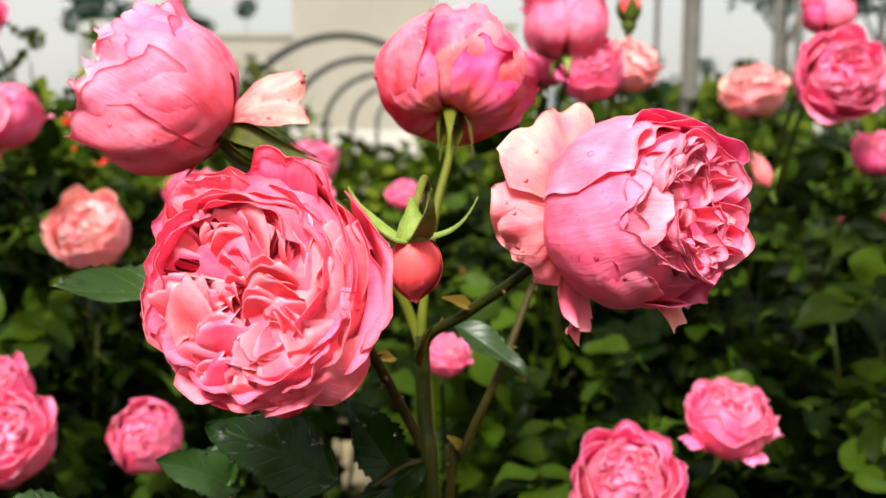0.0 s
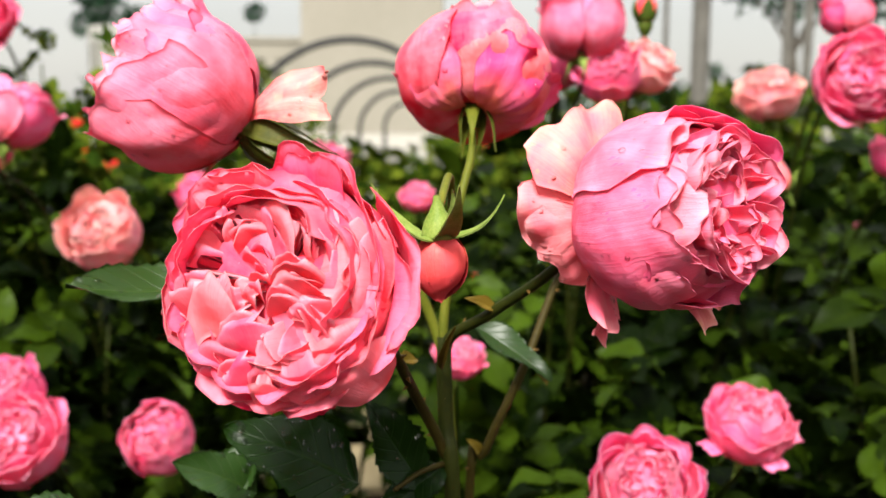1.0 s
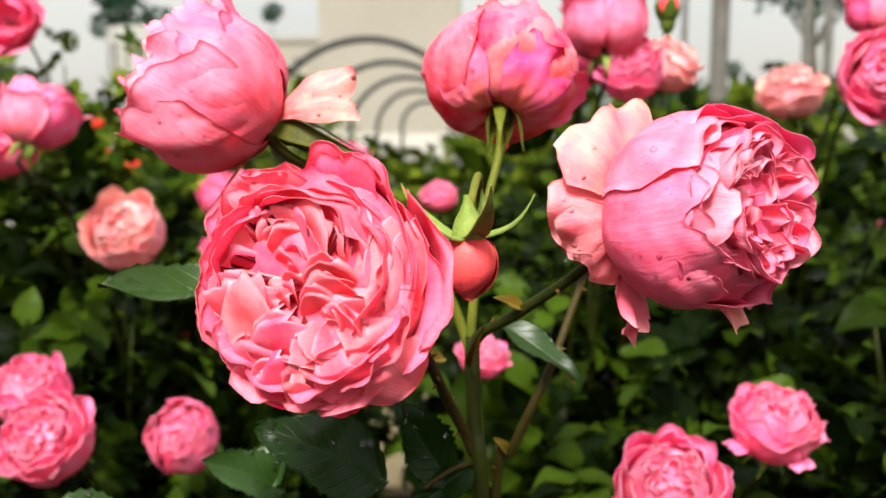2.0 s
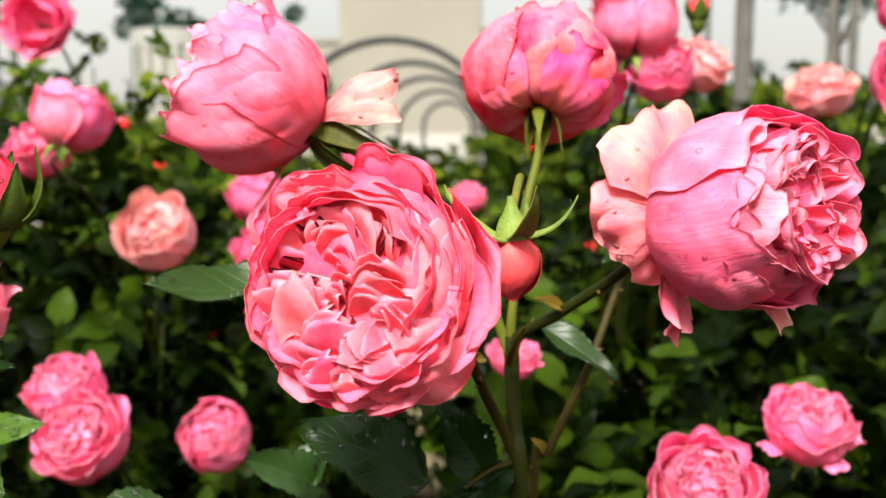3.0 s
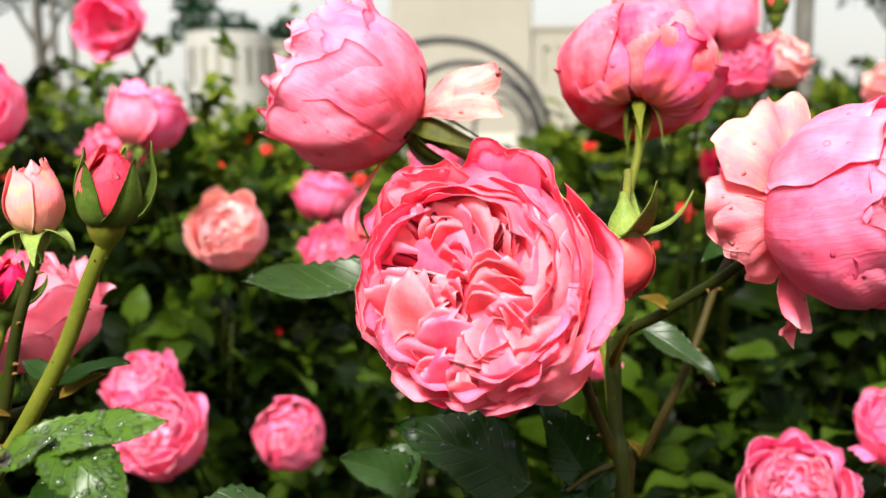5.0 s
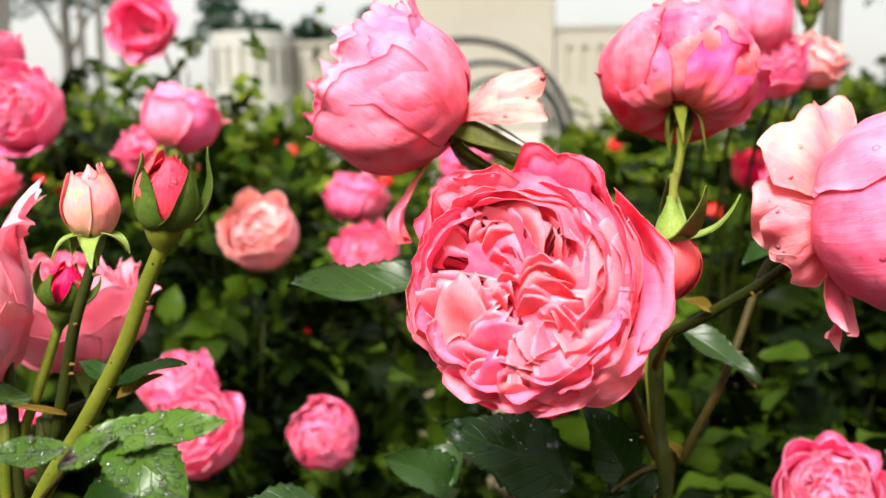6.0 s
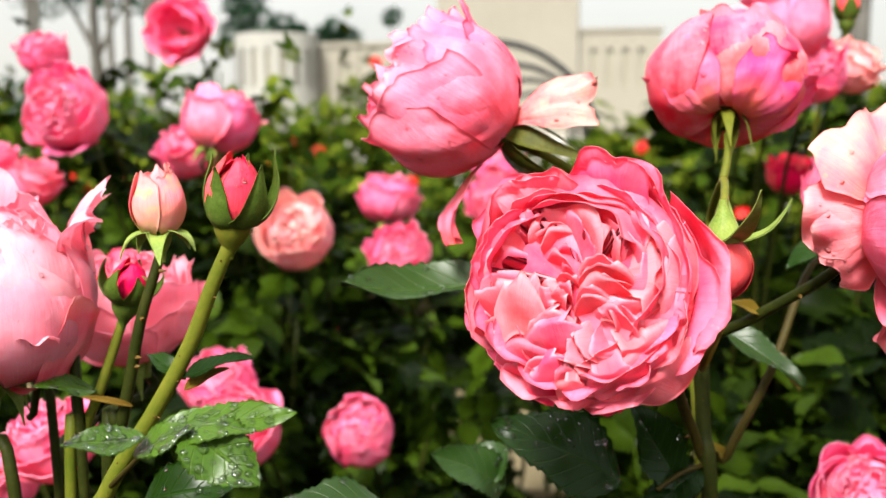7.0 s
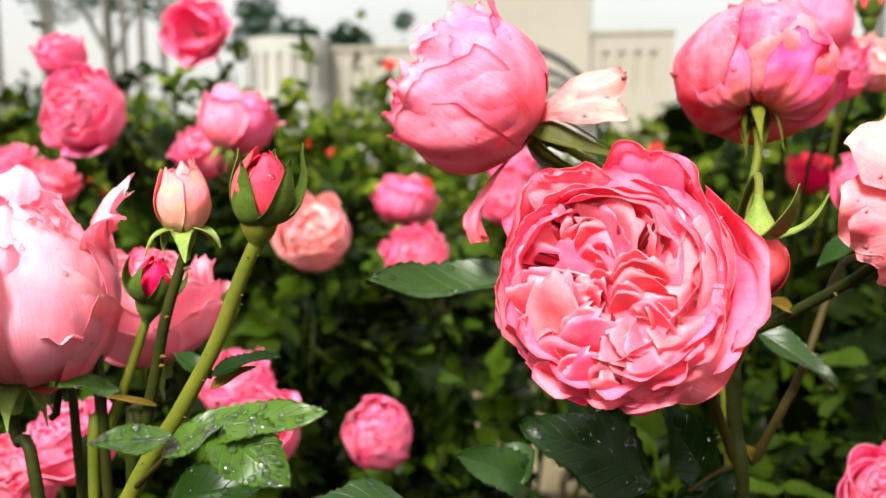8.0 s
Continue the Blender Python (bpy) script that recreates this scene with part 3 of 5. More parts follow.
def stem_part(parent, pts, r_top, r_low, mat, thorns=0, seed=1, name="stem", barb=1.0):
    n = len(pts)
    radii = [r_top + (r_low - r_top) * i / (n - 1) for i in range(n)]
    me, line, rad = tube("stem", pts, radii, mat)
    ob = part(name, me, parent)
    rng = random.Random(seed)
    for _ in range(thorns):
        i = rng.randrange(2, max(3, len(line) - 2))
        d = (line[i + 1] - line[i - 1]).normalized() if i + 1 < len(line) else Vector((0, 0, -1))
        side = d.cross(Vector((rng.uniform(-1, 1), rng.uniform(-1, 1), rng.uniform(-1, 1)))).normalized()
        L = rng.uniform(0.0022, 0.0042) * barb
        th = lathe("thorn", [(0.0013 * barb, 0), (0.0007 * barb, L * 0.5), (0.0001, L)], THORN, 6)
        part("thorn", th, ob, at=facing(line[i] + side * rad[i] * 0.9, side - 0.35 * d))
    return ob


HOT = {"cup": (PETAL_IN, PETAL_OUT), "fold": (PETAL_IN, PETAL_IN), "loose": (PETAL_IN, PETAL_OUT), "cream": (CREAM, CREAM), "blush": (BLUSH, BLUSH), "deep": (DEEP, DEEP)}
PALE = {"cup": (PALE_IN, PALE_OUT), "fold": (PALE_IN, PALE_IN), "loose": (PALE_IN, PALE_OUT), "cream": (CREAM, CREAM), "blush": (BLUSH, BLUSH), "deep": (DEEP, DEEP)}
PEACHY = {"cup": (PEACH_IN, PEACH_OUT), "fold": (PEACH_IN, PEACH_IN), "loose": (PEACH_IN, PEACH_OUT), "cream": (CREAM, CREAM), "blush": (BLUSH, BLUSH), "deep": (DEEP, DEEP)}
BEDDED = {"cup": (BED_IN, BED_OUT), "fold": (BED_IN, BED_IN), "loose": (BED_IN, BED_OUT)}
DARK = {"cup": (DEEP, DEEP), "fold": (DEEP, DEEP), "loose": (DEEP, DEEP)}
SCARLET = {"cup": (RED, RED), "fold": (RED, RED)}


def rose(place, axis, R, sheets, skins, label, path=(), spin=0.0, stem_mat=None, r_top=0.0024, thorns=0, group="roses", thick=0.0002, barb=1.0, **kw):
    """A rose on its stalk; path: points that the stalk passes on its way to the ground."""
    a = Vector(axis).normalized()
    root = Vector(path[-1]) if path else Vector((place[0] * 0.97, place[1] + 0.30, 0))
    ob = tagged(new("rose"), label, "rose", group)
    ob.location = (root.x, root.y, 0)
    back = Matrix.Translation((-root.x, -root.y, 0))
    m = back @ facing(place, axis, spin)
    flower_head(ob, m, R, sheets, skins, thick, **kw)
    start = Vector(place) - a * R * 1.12
    pts = [start, start - a * R * 0.35] + [Vector(q) for q in path]
    if not path:
        pts += [Vector((start.x * 0.6 + root.x * 0.4, start.y * 0.6 + root.y * 0.4, start.z - 0.12)), Vector((root.x, root.y, start.z * 0.55)), root]
    stem_part(ob, [back @ q for q in pts], r_top, r_top * 1.7, stem_mat or STEM, thorns, int(R * 1e6), barb=barb)
    return ob


# ---- leaves ----
def leaflet(nu, nv, length, width, fold=0.25, droop=0.15, teeth=0, wave=0.0, rng=None):
    """A pointed oval leaflet along +y, folded along its midrib, with a toothed margin."""
    u = np.linspace(-1, 1, nu)[:, None]
    v = np.linspace(0, 1, nv)[None, :]
    w = width * np.sin(np.pi * v ** 0.85) ** 0.75 * (1 - 0.25 * v)
    if teeth:
        w = w * (1 - 0.17 * ((v * teeth) % 1.0) * (np.abs(u) > 0.99))
    ph = rng.uniform(0, 6.28, 2) if rng is not None else (0.4, 1.9)
    x = u * w
    y = v * length + 0 * u
    z = fold * np.abs(x) - droop * length * v ** 2 + wave * width * np.abs(u) * np.sin(9 * v + ph[0] + np.sign(u)) + wave * 0.5 * width * np.sin(5 * v + ph[1])
    return np.stack([x, y, z], -1)


def compound(seed, nu, nv, size, thick=False, teeth=0):
    """Vertices, faces and uv of a rose leaf with five leaflets on one stalk."""
    rng = np.random.default_rng(seed)
    V, F, UV, n = [], [], [], 0
    u, v = np.meshgrid(np.linspace(0, 1, nu), np.linspace(0, 1, nv), indexing="ij")
    uv = np.stack([u, v], -1).reshape(-1, 2)
    for base, ang, k in ((0.62, 0, 1.0), (0.52, 62, 0.85), (0.52, -62, 0.85), (0.24, 66, 0.7), (0.24, -66, 0.7)):
        L = size * 0.52 * k * rng.uniform(0.9, 1.1)
        P = leaflet(nu, nv, L, L * 0.36, rng.uniform(0.1, 0.4), rng.uniform(0.0, 0.35), teeth, 0.12, rng).reshape(-1, 3)
        a = math.radians(ang + rng.uniform(-10, 10))
        c, s = math.cos(a), math.sin(a)
        tilt = rng.uniform(-0.25, 0.25)
        x, y, z = P[:, 0], P[:, 1], P[:, 2] + tilt * P[:, 0]
        V.append(np.stack([x * c + y * s, -x * s + y * c + base * size * 0.75, z - 0.12 * size * base ** 2], 1))
        F.append(sheet_faces(nu, nv) + n)
        UV.append(uv)
        n += nu * nv
    q = np.array([[-0.008, 0, 0], [0.008, 0, 0], [0.006, 0.5, -0.045], [-0.006, 0.5, -0.045]]) * size
    for d in (0, 0.012 * size):
        V.append(q + np.array([0, 0, d]))
        F.append(np.array([[0, 1, 2, 3]]) + n)
        UV.append(np.full((4, 2), 0.5))
        n += 4
    return np.concatenate(V), np.concatenate(F), np.concatenate(UV)


def leaf_blade(parent, base, tip, normal, width, mat, seed, drops=0, fold=0.25, droop=0.1, label="", name="leaf"):
    """One toothed leaflet from base to tip, facing along normal, with beads of rain on it."""
    rng = np.random.default_rng(seed)
    o = Vector(parent.location)
    b, y = Vector(base) - o, Vector(tip) - Vector(base)
    L = y.length
    y.normalize()
    x = y.cross(Vector(normal)).normalized()
    z = x.cross(y)
    m = Matrix((x, y, z)).transposed().to_4x4()
    m.translation = b
    P = leaflet(13, 37, L, width, fold, droop, 12, 0.16, rng)
    P[..., 2] += droop * L * np.linspace(0, 1, 37)[None, :]
    ob = part(name, sheet("leaf", P, [mat], 0.0004), parent, label, at=m)
    if drops:
        spots = []
        for _ in range(drops):
            i, j = rng.integers(1, 12), rng.integers(2, 34)
            q = P[i, j] + (P[i + (1 if i < 11 else -1), j + 1] - P[i, j]) * rng.random()
            spots.append((q + np.array([0, 0, 0.0002]), (0, 0, 1), 0.0003 + 0.0020 * rng.random() ** 3.0))
        tagged(part("rain", drop_mesh(spots), ob, "clear beads of rain water"), kind="stuff")
    return ob


LEAVES_NEAR = [compound(10 + k, 5, 11, 0.125) for k in range(4)]
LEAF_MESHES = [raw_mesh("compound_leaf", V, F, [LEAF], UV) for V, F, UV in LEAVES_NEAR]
LEAVES_LOW = [compound(30 + k, 3, 5, 0.115) for k in range(4)]


def leaf_pose(rng, p, out, lift=0.35):
    """A pose for a leaf at p that points roughly along out, its face up."""
    y = Vector(out) + Vector(rng.normal(0, 0.55, 3))
    y.z += rng.uniform(-0.6, 0.3)
    y.normalize()
    z = Vector((0, 0, 1)) + lift * Vector(out) + Vector(rng.normal(0, 0.45, 3))
    x = y.cross(z).normalized()
    z = x.cross(y)
    k = rng.uniform(0.65, 1.15)
    m = Matrix((x * k, y * k, z * k)).transposed().to_4x4()
    m.translation = p
    return m


def joined_leaves(name, bases, poses, mat):
    """Many leaves in one mesh."""
    V, F, UV, n = [], [], [], 0
    for i, m in enumerate(poses):
        v, f, uv = bases[i % len(bases)]
        a = np.array(m)
        V.append(v @ a[:3, :3].T + a[:3, 3])
        F.append(f + n)
        UV.append(uv)
        n += len(v)
    return raw_mesh(name, np.concatenate(V), np.concatenate(F), [mat], np.concatenate(UV))


def bush(place, rx, ry, low, high, canes, singles, rest, seed, label, mat=None, bases=None, group="rose bushes", bumpy=0.25, size=1.0):
    """A rose bush: canes from one root, single leaves outside, the mass of leaves inside."""
    rng = np.random.default_rng(seed)
    ob = tagged(new("rose_bush"), label, "bush", group)
    ob.location = (place[0], place[1], 0)
    mid, half = (low + high) / 2, (high - low) / 2
    for k in range(canes):
        a = 2 * math.pi * (k + rng.uniform(-0.3, 0.3)) / canes
        d = Vector((math.cos(a) * rx, math.sin(a) * ry, 0))
        top = rng.uniform(0.75, 0.98) * high
        me = tube("cane", [(0.04 * math.cos(a), 0.04 * math.sin(a), 0), (d.x * 0.35, d.y * 0.35, top * 0.4), (d.x * 0.7, d.y * 0.7, top * 0.75), (d.x * 0.85, d.y * 0.85, top)], (0.008, 0.006, 0.004, 0.0025), STEM_DARK, 6, 4)[0]
        part("cane", me, ob)

    def somewhere(shell):
        w = Vector(rng.normal(0, 1, 3)).normalized()
        b = 1 + bumpy * noise.noise(w * 2.3 + Vector((seed * 1.7, 0, 0)))
        k = b * (rng.uniform(*shell))
        p = Vector((w.x * rx * k, w.y * ry * k, mid + w.z * half * k))
        return leaf_pose(rng, p, (w.x, w.y, w.z * 0.5)) @ Matrix.Diagonal((size, size, size, 1))

    for i in range(singles):
        part("leaf", LEAF_MESHES[i % 4], ob, at=somewhere((0.85, 1.10)) @ Matrix.Scale(1.2, 4))
    if rest:
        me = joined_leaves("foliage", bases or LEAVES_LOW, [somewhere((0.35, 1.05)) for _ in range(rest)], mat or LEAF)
        tagged(part("foliage", me, ob), kind="stuff")
    return ob


# ---- ground ----
def slab(name, x0, x1, y0, y1, z0, z1, mat, label, parent=None):
    bm = bmesh.new()
    bmesh.ops.create_cube(bm, size=1)
    for v in bm.verts:
        v.co = ((x0 + x1) / 2 + v.co.x * (x1 - x0), (y0 + y1) / 2 + v.co.y * (y1 - y0), (z0 + z1) / 2 + v.co.z * (z1 - z0))
    me = bpy.data.meshes.new(name)
    bm.to_mesh(me)
    bm.free()
    me.materials.append(mat)
    if parent is not None:
        return part(name, me, parent, label)
    return tagged(new(name, me), label, kind="structure")


gx, gy = np.linspace(-1, 1, 61), np.linspace(-1, 1, 61)
GX, GY = np.meshgrid(np.sign(gx) * np.abs(gx) ** 3 * 900, np.sign(gy) * np.abs(gy) ** 3 * 900, indexing="ij")
GZ = np.where(np.hypot(GX, GY) < 60, 0.012 * np.sin(GX * 1.7) * np.cos(GY * 1.3), 0.0) - 0.012
tagged(new("ground", raw_mesh("ground", np.stack([GX, GY, GZ], -1).reshape(-1, 3), sheet_faces(61, 61)[:, ::-1], [SOIL])), "dark garden soil under the rose bushes", kind="structure")
slab("path", -12, 12, 3.1, 4.5, -0.1, 0.012, SAND, "pale gravel garden path between the beds")
slab("pavement", -60, 60, 9.0, 140, -0.1, 0.018, PLAZA, "pale paved forecourt before the buildings")


# ---- buildings ----
def windowed_wall(parent, x0, x1, y, z0, z1, sills, heads_z, xs, w, mat, depth=0.5):
    """A wall with upright window slots that go through it, each with its own glazing."""
    edges = [x0]
    for x in xs:
        edges += [x - w / 2, x + w / 2]
    edges.append(x1)
    for k in range(0, len(edges), 2):
        slab("pier", edges[k], edges[k + 1], y, y + depth, sills, heads_z, mat, "", parent)
    slab("wall", x0, x1, y, y + depth, z0, sills, mat, "", parent)
    slab("wall", x0, x1, y, y + depth, heads_z, z1, mat, "", parent)
    for x in xs:
        slab("window", x - w / 2, x + w / 2, y + depth * 0.6, y + depth * 0.75, sills, heads_z, GLAZING, "recessed window", parent)


tower = tagged(new("tower_building"), "tall cream windowless block of a public building", "building", "buildings")
tower.location = (-6.5, 82, 0)
slab("wall", -6.0, 5.9, 0, 14, 0, 16, WALL, "", tower)
slab("roof", -6.2, 6.1, -0.2, 14.2, 16, 16.5, WALL, "", tower)

wing = tagged(new("wing_building"), "cream building wing with tall upright windows", "building", "buildings")
wing.location = (2.6, 82.6, 0)
windowed_wall(wing, -3.1, 3.6, 0, 0, 8.6, 4.0, 7.2, [-1.9, -0.6, 0.7, 2.0], 0.55, WALL)
slab("wall", -3.1, 3.6, 0.6, 12, 0, 8.5, WALL, "", wing)
slab("roof", -3.2, 3.8, -0.15, 12.2, 8.6, 8.9, WALL, "", wing)

low = tagged(new("low_building"), "low cream building linking tower and rotunda", "building", "buildings")
low.location = (-18, 84, 0)
windowed_wall(low, -6, 5.5, 0, 0, 7.8, 4.6, 6.4, [-3.0, 1.5, 3.6], 1.1, WALL)
slab("wall", -6, 5.5, 0.6, 10, 0, 7.7, WALL, "", low)
slab("roof", -6.2, 5.6, -0.2, 10.2, 7.8, 8.2, WALL, "", low)

rotunda = tagged(new("rotunda_building"), "round white building with upright slot windows", "building", "buildings")
rotunda.location = (-26.7, 82, 0)


def drum(name, r, z0, z1, mat, a0=0.0, a1=360.0, wall=0.4, n=64):
    """A piece of a round wall with thickness."""
    a = np.radians(np.linspace(a0, a1, n))
    c, s = np.cos(a), np.sin(a)
    rows = [np.stack([q * c, q * s, np.full(n, z)], -1) for q, z in ((r, z0), (r, z1), (r - wall, z1), (r - wall, z0), (r, z0))]
    return raw_mesh(name, np.stack(rows, 1).reshape(-1, 3), sheet_faces(n, 5), [mat], smooth=False)


RR = 3.55
part("wall", drum("wall", RR, 0, 4.2, WHITE_WALL), rotunda)
part("wall", drum("wall", RR, 7.4, 8.6, WHITE_WALL), rotunda)
part("roof", lathe("roof", [(0.01, 8.5), (RR - 0.1, 8.5), (RR - 0.1, 8.7), (0.01, 8.8)], WHITE_WALL, 48), rotunda)
for k in range(18):
    part("pier", drum("pier", RR, 4.2, 7.4, WHITE_WALL, k * 20, k * 20 + 12.5, n=6), rotunda)
    part("window", drum("window", RR - 0.22, 4.2, 7.4, GLAZING, k * 20 + 12.5, k * 20 + 20, 0.06, 5), rotunda)

# ---- iron arches over the walk ----
for k, (ax, ay, half, top) in enumerate([(-1.45, 14.1, 1.60, 2.38), (-1.36, 17.0, 1.38, 2.22), (-1.25, 20.0, 1.20, 2.08), (-1.20, 23.0, 0.95, 1.90), (-1.10, 26.0, 0.65, 1.68)]):
    arch = tagged(new("garden_arch"), "black iron hoop arch over a garden walk", "arch", "iron arches")
    arch.location = (ax, ay, 0)
    spring = max(top - half, 0.5)
    pts = [(-half, 0, 0), (-half, 0, spring * 0.6)]
    pts += [(-half * math.cos(g), 0, spring + (top - spring) * math.sin(g)) for g in np.linspace(0, math.pi, 13)]
    pts += [(half, 0, spring * 0.6), (half, 0, 0)]
    part("hoop", tube("hoop", pts, [0.055] * len(pts), IRON, 8, 4)[0], arch)

# ---- posts and trees ----
def post(x, y, h, r, mat, label):
    ob = tagged(new("post"), label, "post", "posts")
    ob.location = (x, y, 0)
    part("shaft", lathe("shaft", [(r * 1.3, 0), (r * 1.25, 0.15), (r, 0.2), (r, h - 0.05), (r * 0.8, h), (0.001, h)], mat, 16), ob)
    return ob


for x, y, h, r in ((2.08, 8.15, 3.6, 0.075), (2.24, 10.2, 4, 0.03), (4.3, 12.5, 4, 0.06), (4.75, 13, 4, 0.06)):
    post(x, y, h, r, POST_GREY, "weathered grey upright post in the rose garden")
for x in (-7.7, -7.05, -6.95, -6.2, -5.97, -5.73, -5.45):
    post(x, 11.5, 4.5, 0.042, POST_GREY, "grey upright pergola post at the garden edge")


def blob_leaves(rng, centre, rad, count, size):
    poses = []
    for _ in range(count):
        w = Vector(rng.normal(0, 1, 3)).normalized()
        p = Vector(centre) + Vector((w.x * rad[0], w.y * rad[1], w.z * rad[2])) * rng.uniform(0.5, 1.1)
        m = leaf_pose(rng, p, w)
        poses.append(m @ Matrix.Diagonal((size, size, size, 1)))
    return poses


def tree(x, y, trunk_h, clumps, seed, label, size=6.0, trunk_r=0.15, count=160):
    rng = np.random.default_rng(seed)
    ob = tagged(new("tree"), label, "tree", "trees")
    ob.location = (x, y, 0)
    part("trunk", tube("trunk", [(0, 0, 0), (0.1, 0, trunk_h * 0.5), (-0.05, 0, trunk_h), (0.05, 0.1, trunk_h + clumps[0][3])], (trunk_r * 1.3, trunk_r, trunk_r * 0.8, trunk_r * 0.3), BARK, 10)[0], ob)
    poses = []
    for cx, cy, cz, cr in clumps:
        part("limb", tube("limb", [(0, 0, trunk_h * 0.85), (cx * 0.5, cy * 0.5, (trunk_h + cz) / 2), (cx, cy, cz)], (trunk_r * 0.6, trunk_r * 0.35, trunk_r * 0.12), BARK, 6, 4)[0], ob)
        poses += blob_leaves(rng, (cx, cy, cz), (cr, cr, cr * 0.75), count, size)
    tagged(part("crown", joined_leaves("crown", LEAVES_LOW, poses, LEAF_TREE), ob), kind="stuff")
    return ob


# ---- the roses, near to far ----
CANE = [(-0.011, 0.542, 1.071), (-0.007, 0.536, 1.029), (0.0, 0.54, 0.8), (0.0, 0.60, 0.0)]
# inner petals of the large rose, quarter by quarter: rim middle (x, y), bearing, length, arch, body, height
POCKET = ((-0.25, 0.47, 25, 0.49, 0.09, 0.20, 0.30), (-0.26, 0.40, 29, 0.36, 0.07, 0.13, 0.33), (-0.19, 0.35, 42, 0.28, 0.04, 0.10, 0.36), (-0.50, 0.42, 45, 0.38, 0.05, 0.22, 0.30), (-0.61, 0.28, 49, 0.48, 0.05, 0.24, 0.31), (-0.70, 0.10, 60, 0.40, 0.05, 0.22, 0.30))
LOBES = ((0.05, 0.40, -60, 0.52, 0.07, 0.17, 0.38), (0.25, 0.37, -60, 0.49, 0.07, 0.14, 0.36), (0.42, 0.36, -66, 0.49, 0.06, 0.13, 0.34), (0.56, 0.27, -64, 0.55, 0.06, 0.16, 0.30), (-0.09, 0.18, -26, 0.27, 0.04, 0.12, 0.36))
MIDDLE = ((0.26, 0.09, -2, 0.42, 0.07, 0.13, 0.44), (0.27, 0.01, 1, 0.40, 0.03, 0.11, 0.41), (0.42, -0.25, -38, 0.42, 0.07, 0.16, 0.42), (0.17, -0.13, 11, 0.31, 0.05, 0.13, 0.40), (-0.06, -0.13, -30, 0.20, 0.06, 0.14, 0.41), (-0.04, 0.04, -8, 0.19, 0.04, 0.10, 0.36))
BROAD = ((-0.38, -0.10, -3, 0.42, 0.12, 0.36, 0.47), (-0.64, -0.06, 27, 0.49, 0.04, 0.22, 0.38), (-0.60, 0.17, 27, 0.43, 0.03, 0.17, 0.32), (-0.78, -0.27, 23, 0.26, 0.04, 0.14, 0.28), (-0.76, -0.37, 20, 0.24, 0.03, 0.12, 0.30), (-0.19, -0.09, -65, 0.25, 0.05, 0.20, 0.38))
FANS = ((-0.16, -0.35, 18, 0.54, 0.04, 0.24, 0.44), (-0.33, -0.53, 6, 0.68, 0.03, 0.20, 0.36), (-0.37, -0.67, 10, 0.48, 0.03, 0.16, 0.28), (-0.18, -0.67, 38, 0.49, 0.05, 0.20, 0.38), (-0.53, -0.42, 8, 0.37, 0.03, 0.16, 0.30))
PLEATS = ((0.17, -0.49, 117, 0.39, 0.05, 0.13, 0.40), (0.26, -0.45, 127, 0.26, 0.04, 0.11, 0.38), (0.10, -0.63, 116, 0.24, 0.04, 0.12, 0.34), (0.03, -0.78, 17, 0.28, 0.07, 0.16, 0.36), (0.32, -0.64, 35, 0.41, 0.04, 0.17, 0.38), (0.52, -0.51, 47, 0.58, -0.04, 0.18, 0.32), (0.62, -0.57, 52, 0.62, -0.04, 0.18, 0.24))
BANDS = ((0.50, 0.14, 84, 0.82, -0.07, 0.18, 0.34), (0.62, 0.11, 84, 0.82, -0.07, 0.16, 0.28), (0.52, -0.35, 44, 0.44, -0.03, 0.16, 0.36), (0.40, -0.19, 57, 0.27, 0.04, 0.12, 0.38))
hero = bloom_sheets(5, quartered=True, layers=6, per=5, wide=1.15, close=(86, 112), heart=5, folds=3, nu=31, nv=22, ruffle=0.032, reach=0.84, flare=88, shell=0.20, dish=0.14, jitter=4.0, shut=1.12, sink=0.28, laid=POCKET + LOBES + MIDDLE + BROAD + FANS + PLEATS + BANDS, extra=(
    {"at": 12, "length": 1.62, "heads": (0, 38, 80, 92, 80), "half": 0.50, "ruffle": 0.04},
    {"at": -24, "length": 1.60, "heads": (0, 38, 80, 84, 40), "half": 0.40, "ruffle": 0.03, "frill": 2.0},
    {"at": -48, "length": 1.66, "heads": (0, 35, 74, 84, 60), "half": 0.42, "ruffle": 0.03},
    {"at": -74, "length": 1.27, "heads": (0, 24, 56, 50, 25), "half": 0.30, "kind": "deep", "notch": -0.16, "tip": 0.85},
    {"at": 78, "length": 1.62, "heads": (0, 40, 82, 66, 15), "half": 0.50, "ruffle": 0.05},
    {"at": 122, "length": 1.58, "heads": (0, 40, 84, 72, 20), "half": 0.55, "ruffle": 0.05}))
main_rose = rose((-0.0815, 0.414, 1.1755), (-0.28, -0.93, 0.22), 0.0556, hero, HOT, "large open quartered pink rose beaded with rain",
     [(-0.038, 0.470, 1.134), (-0.027, 0.515, 1.096), (-0.013, 0.537, 1.059)] + CANE[1:], stem_mat=STEM_BROWN, r_top=0.0023, thorns=12, drops=420)
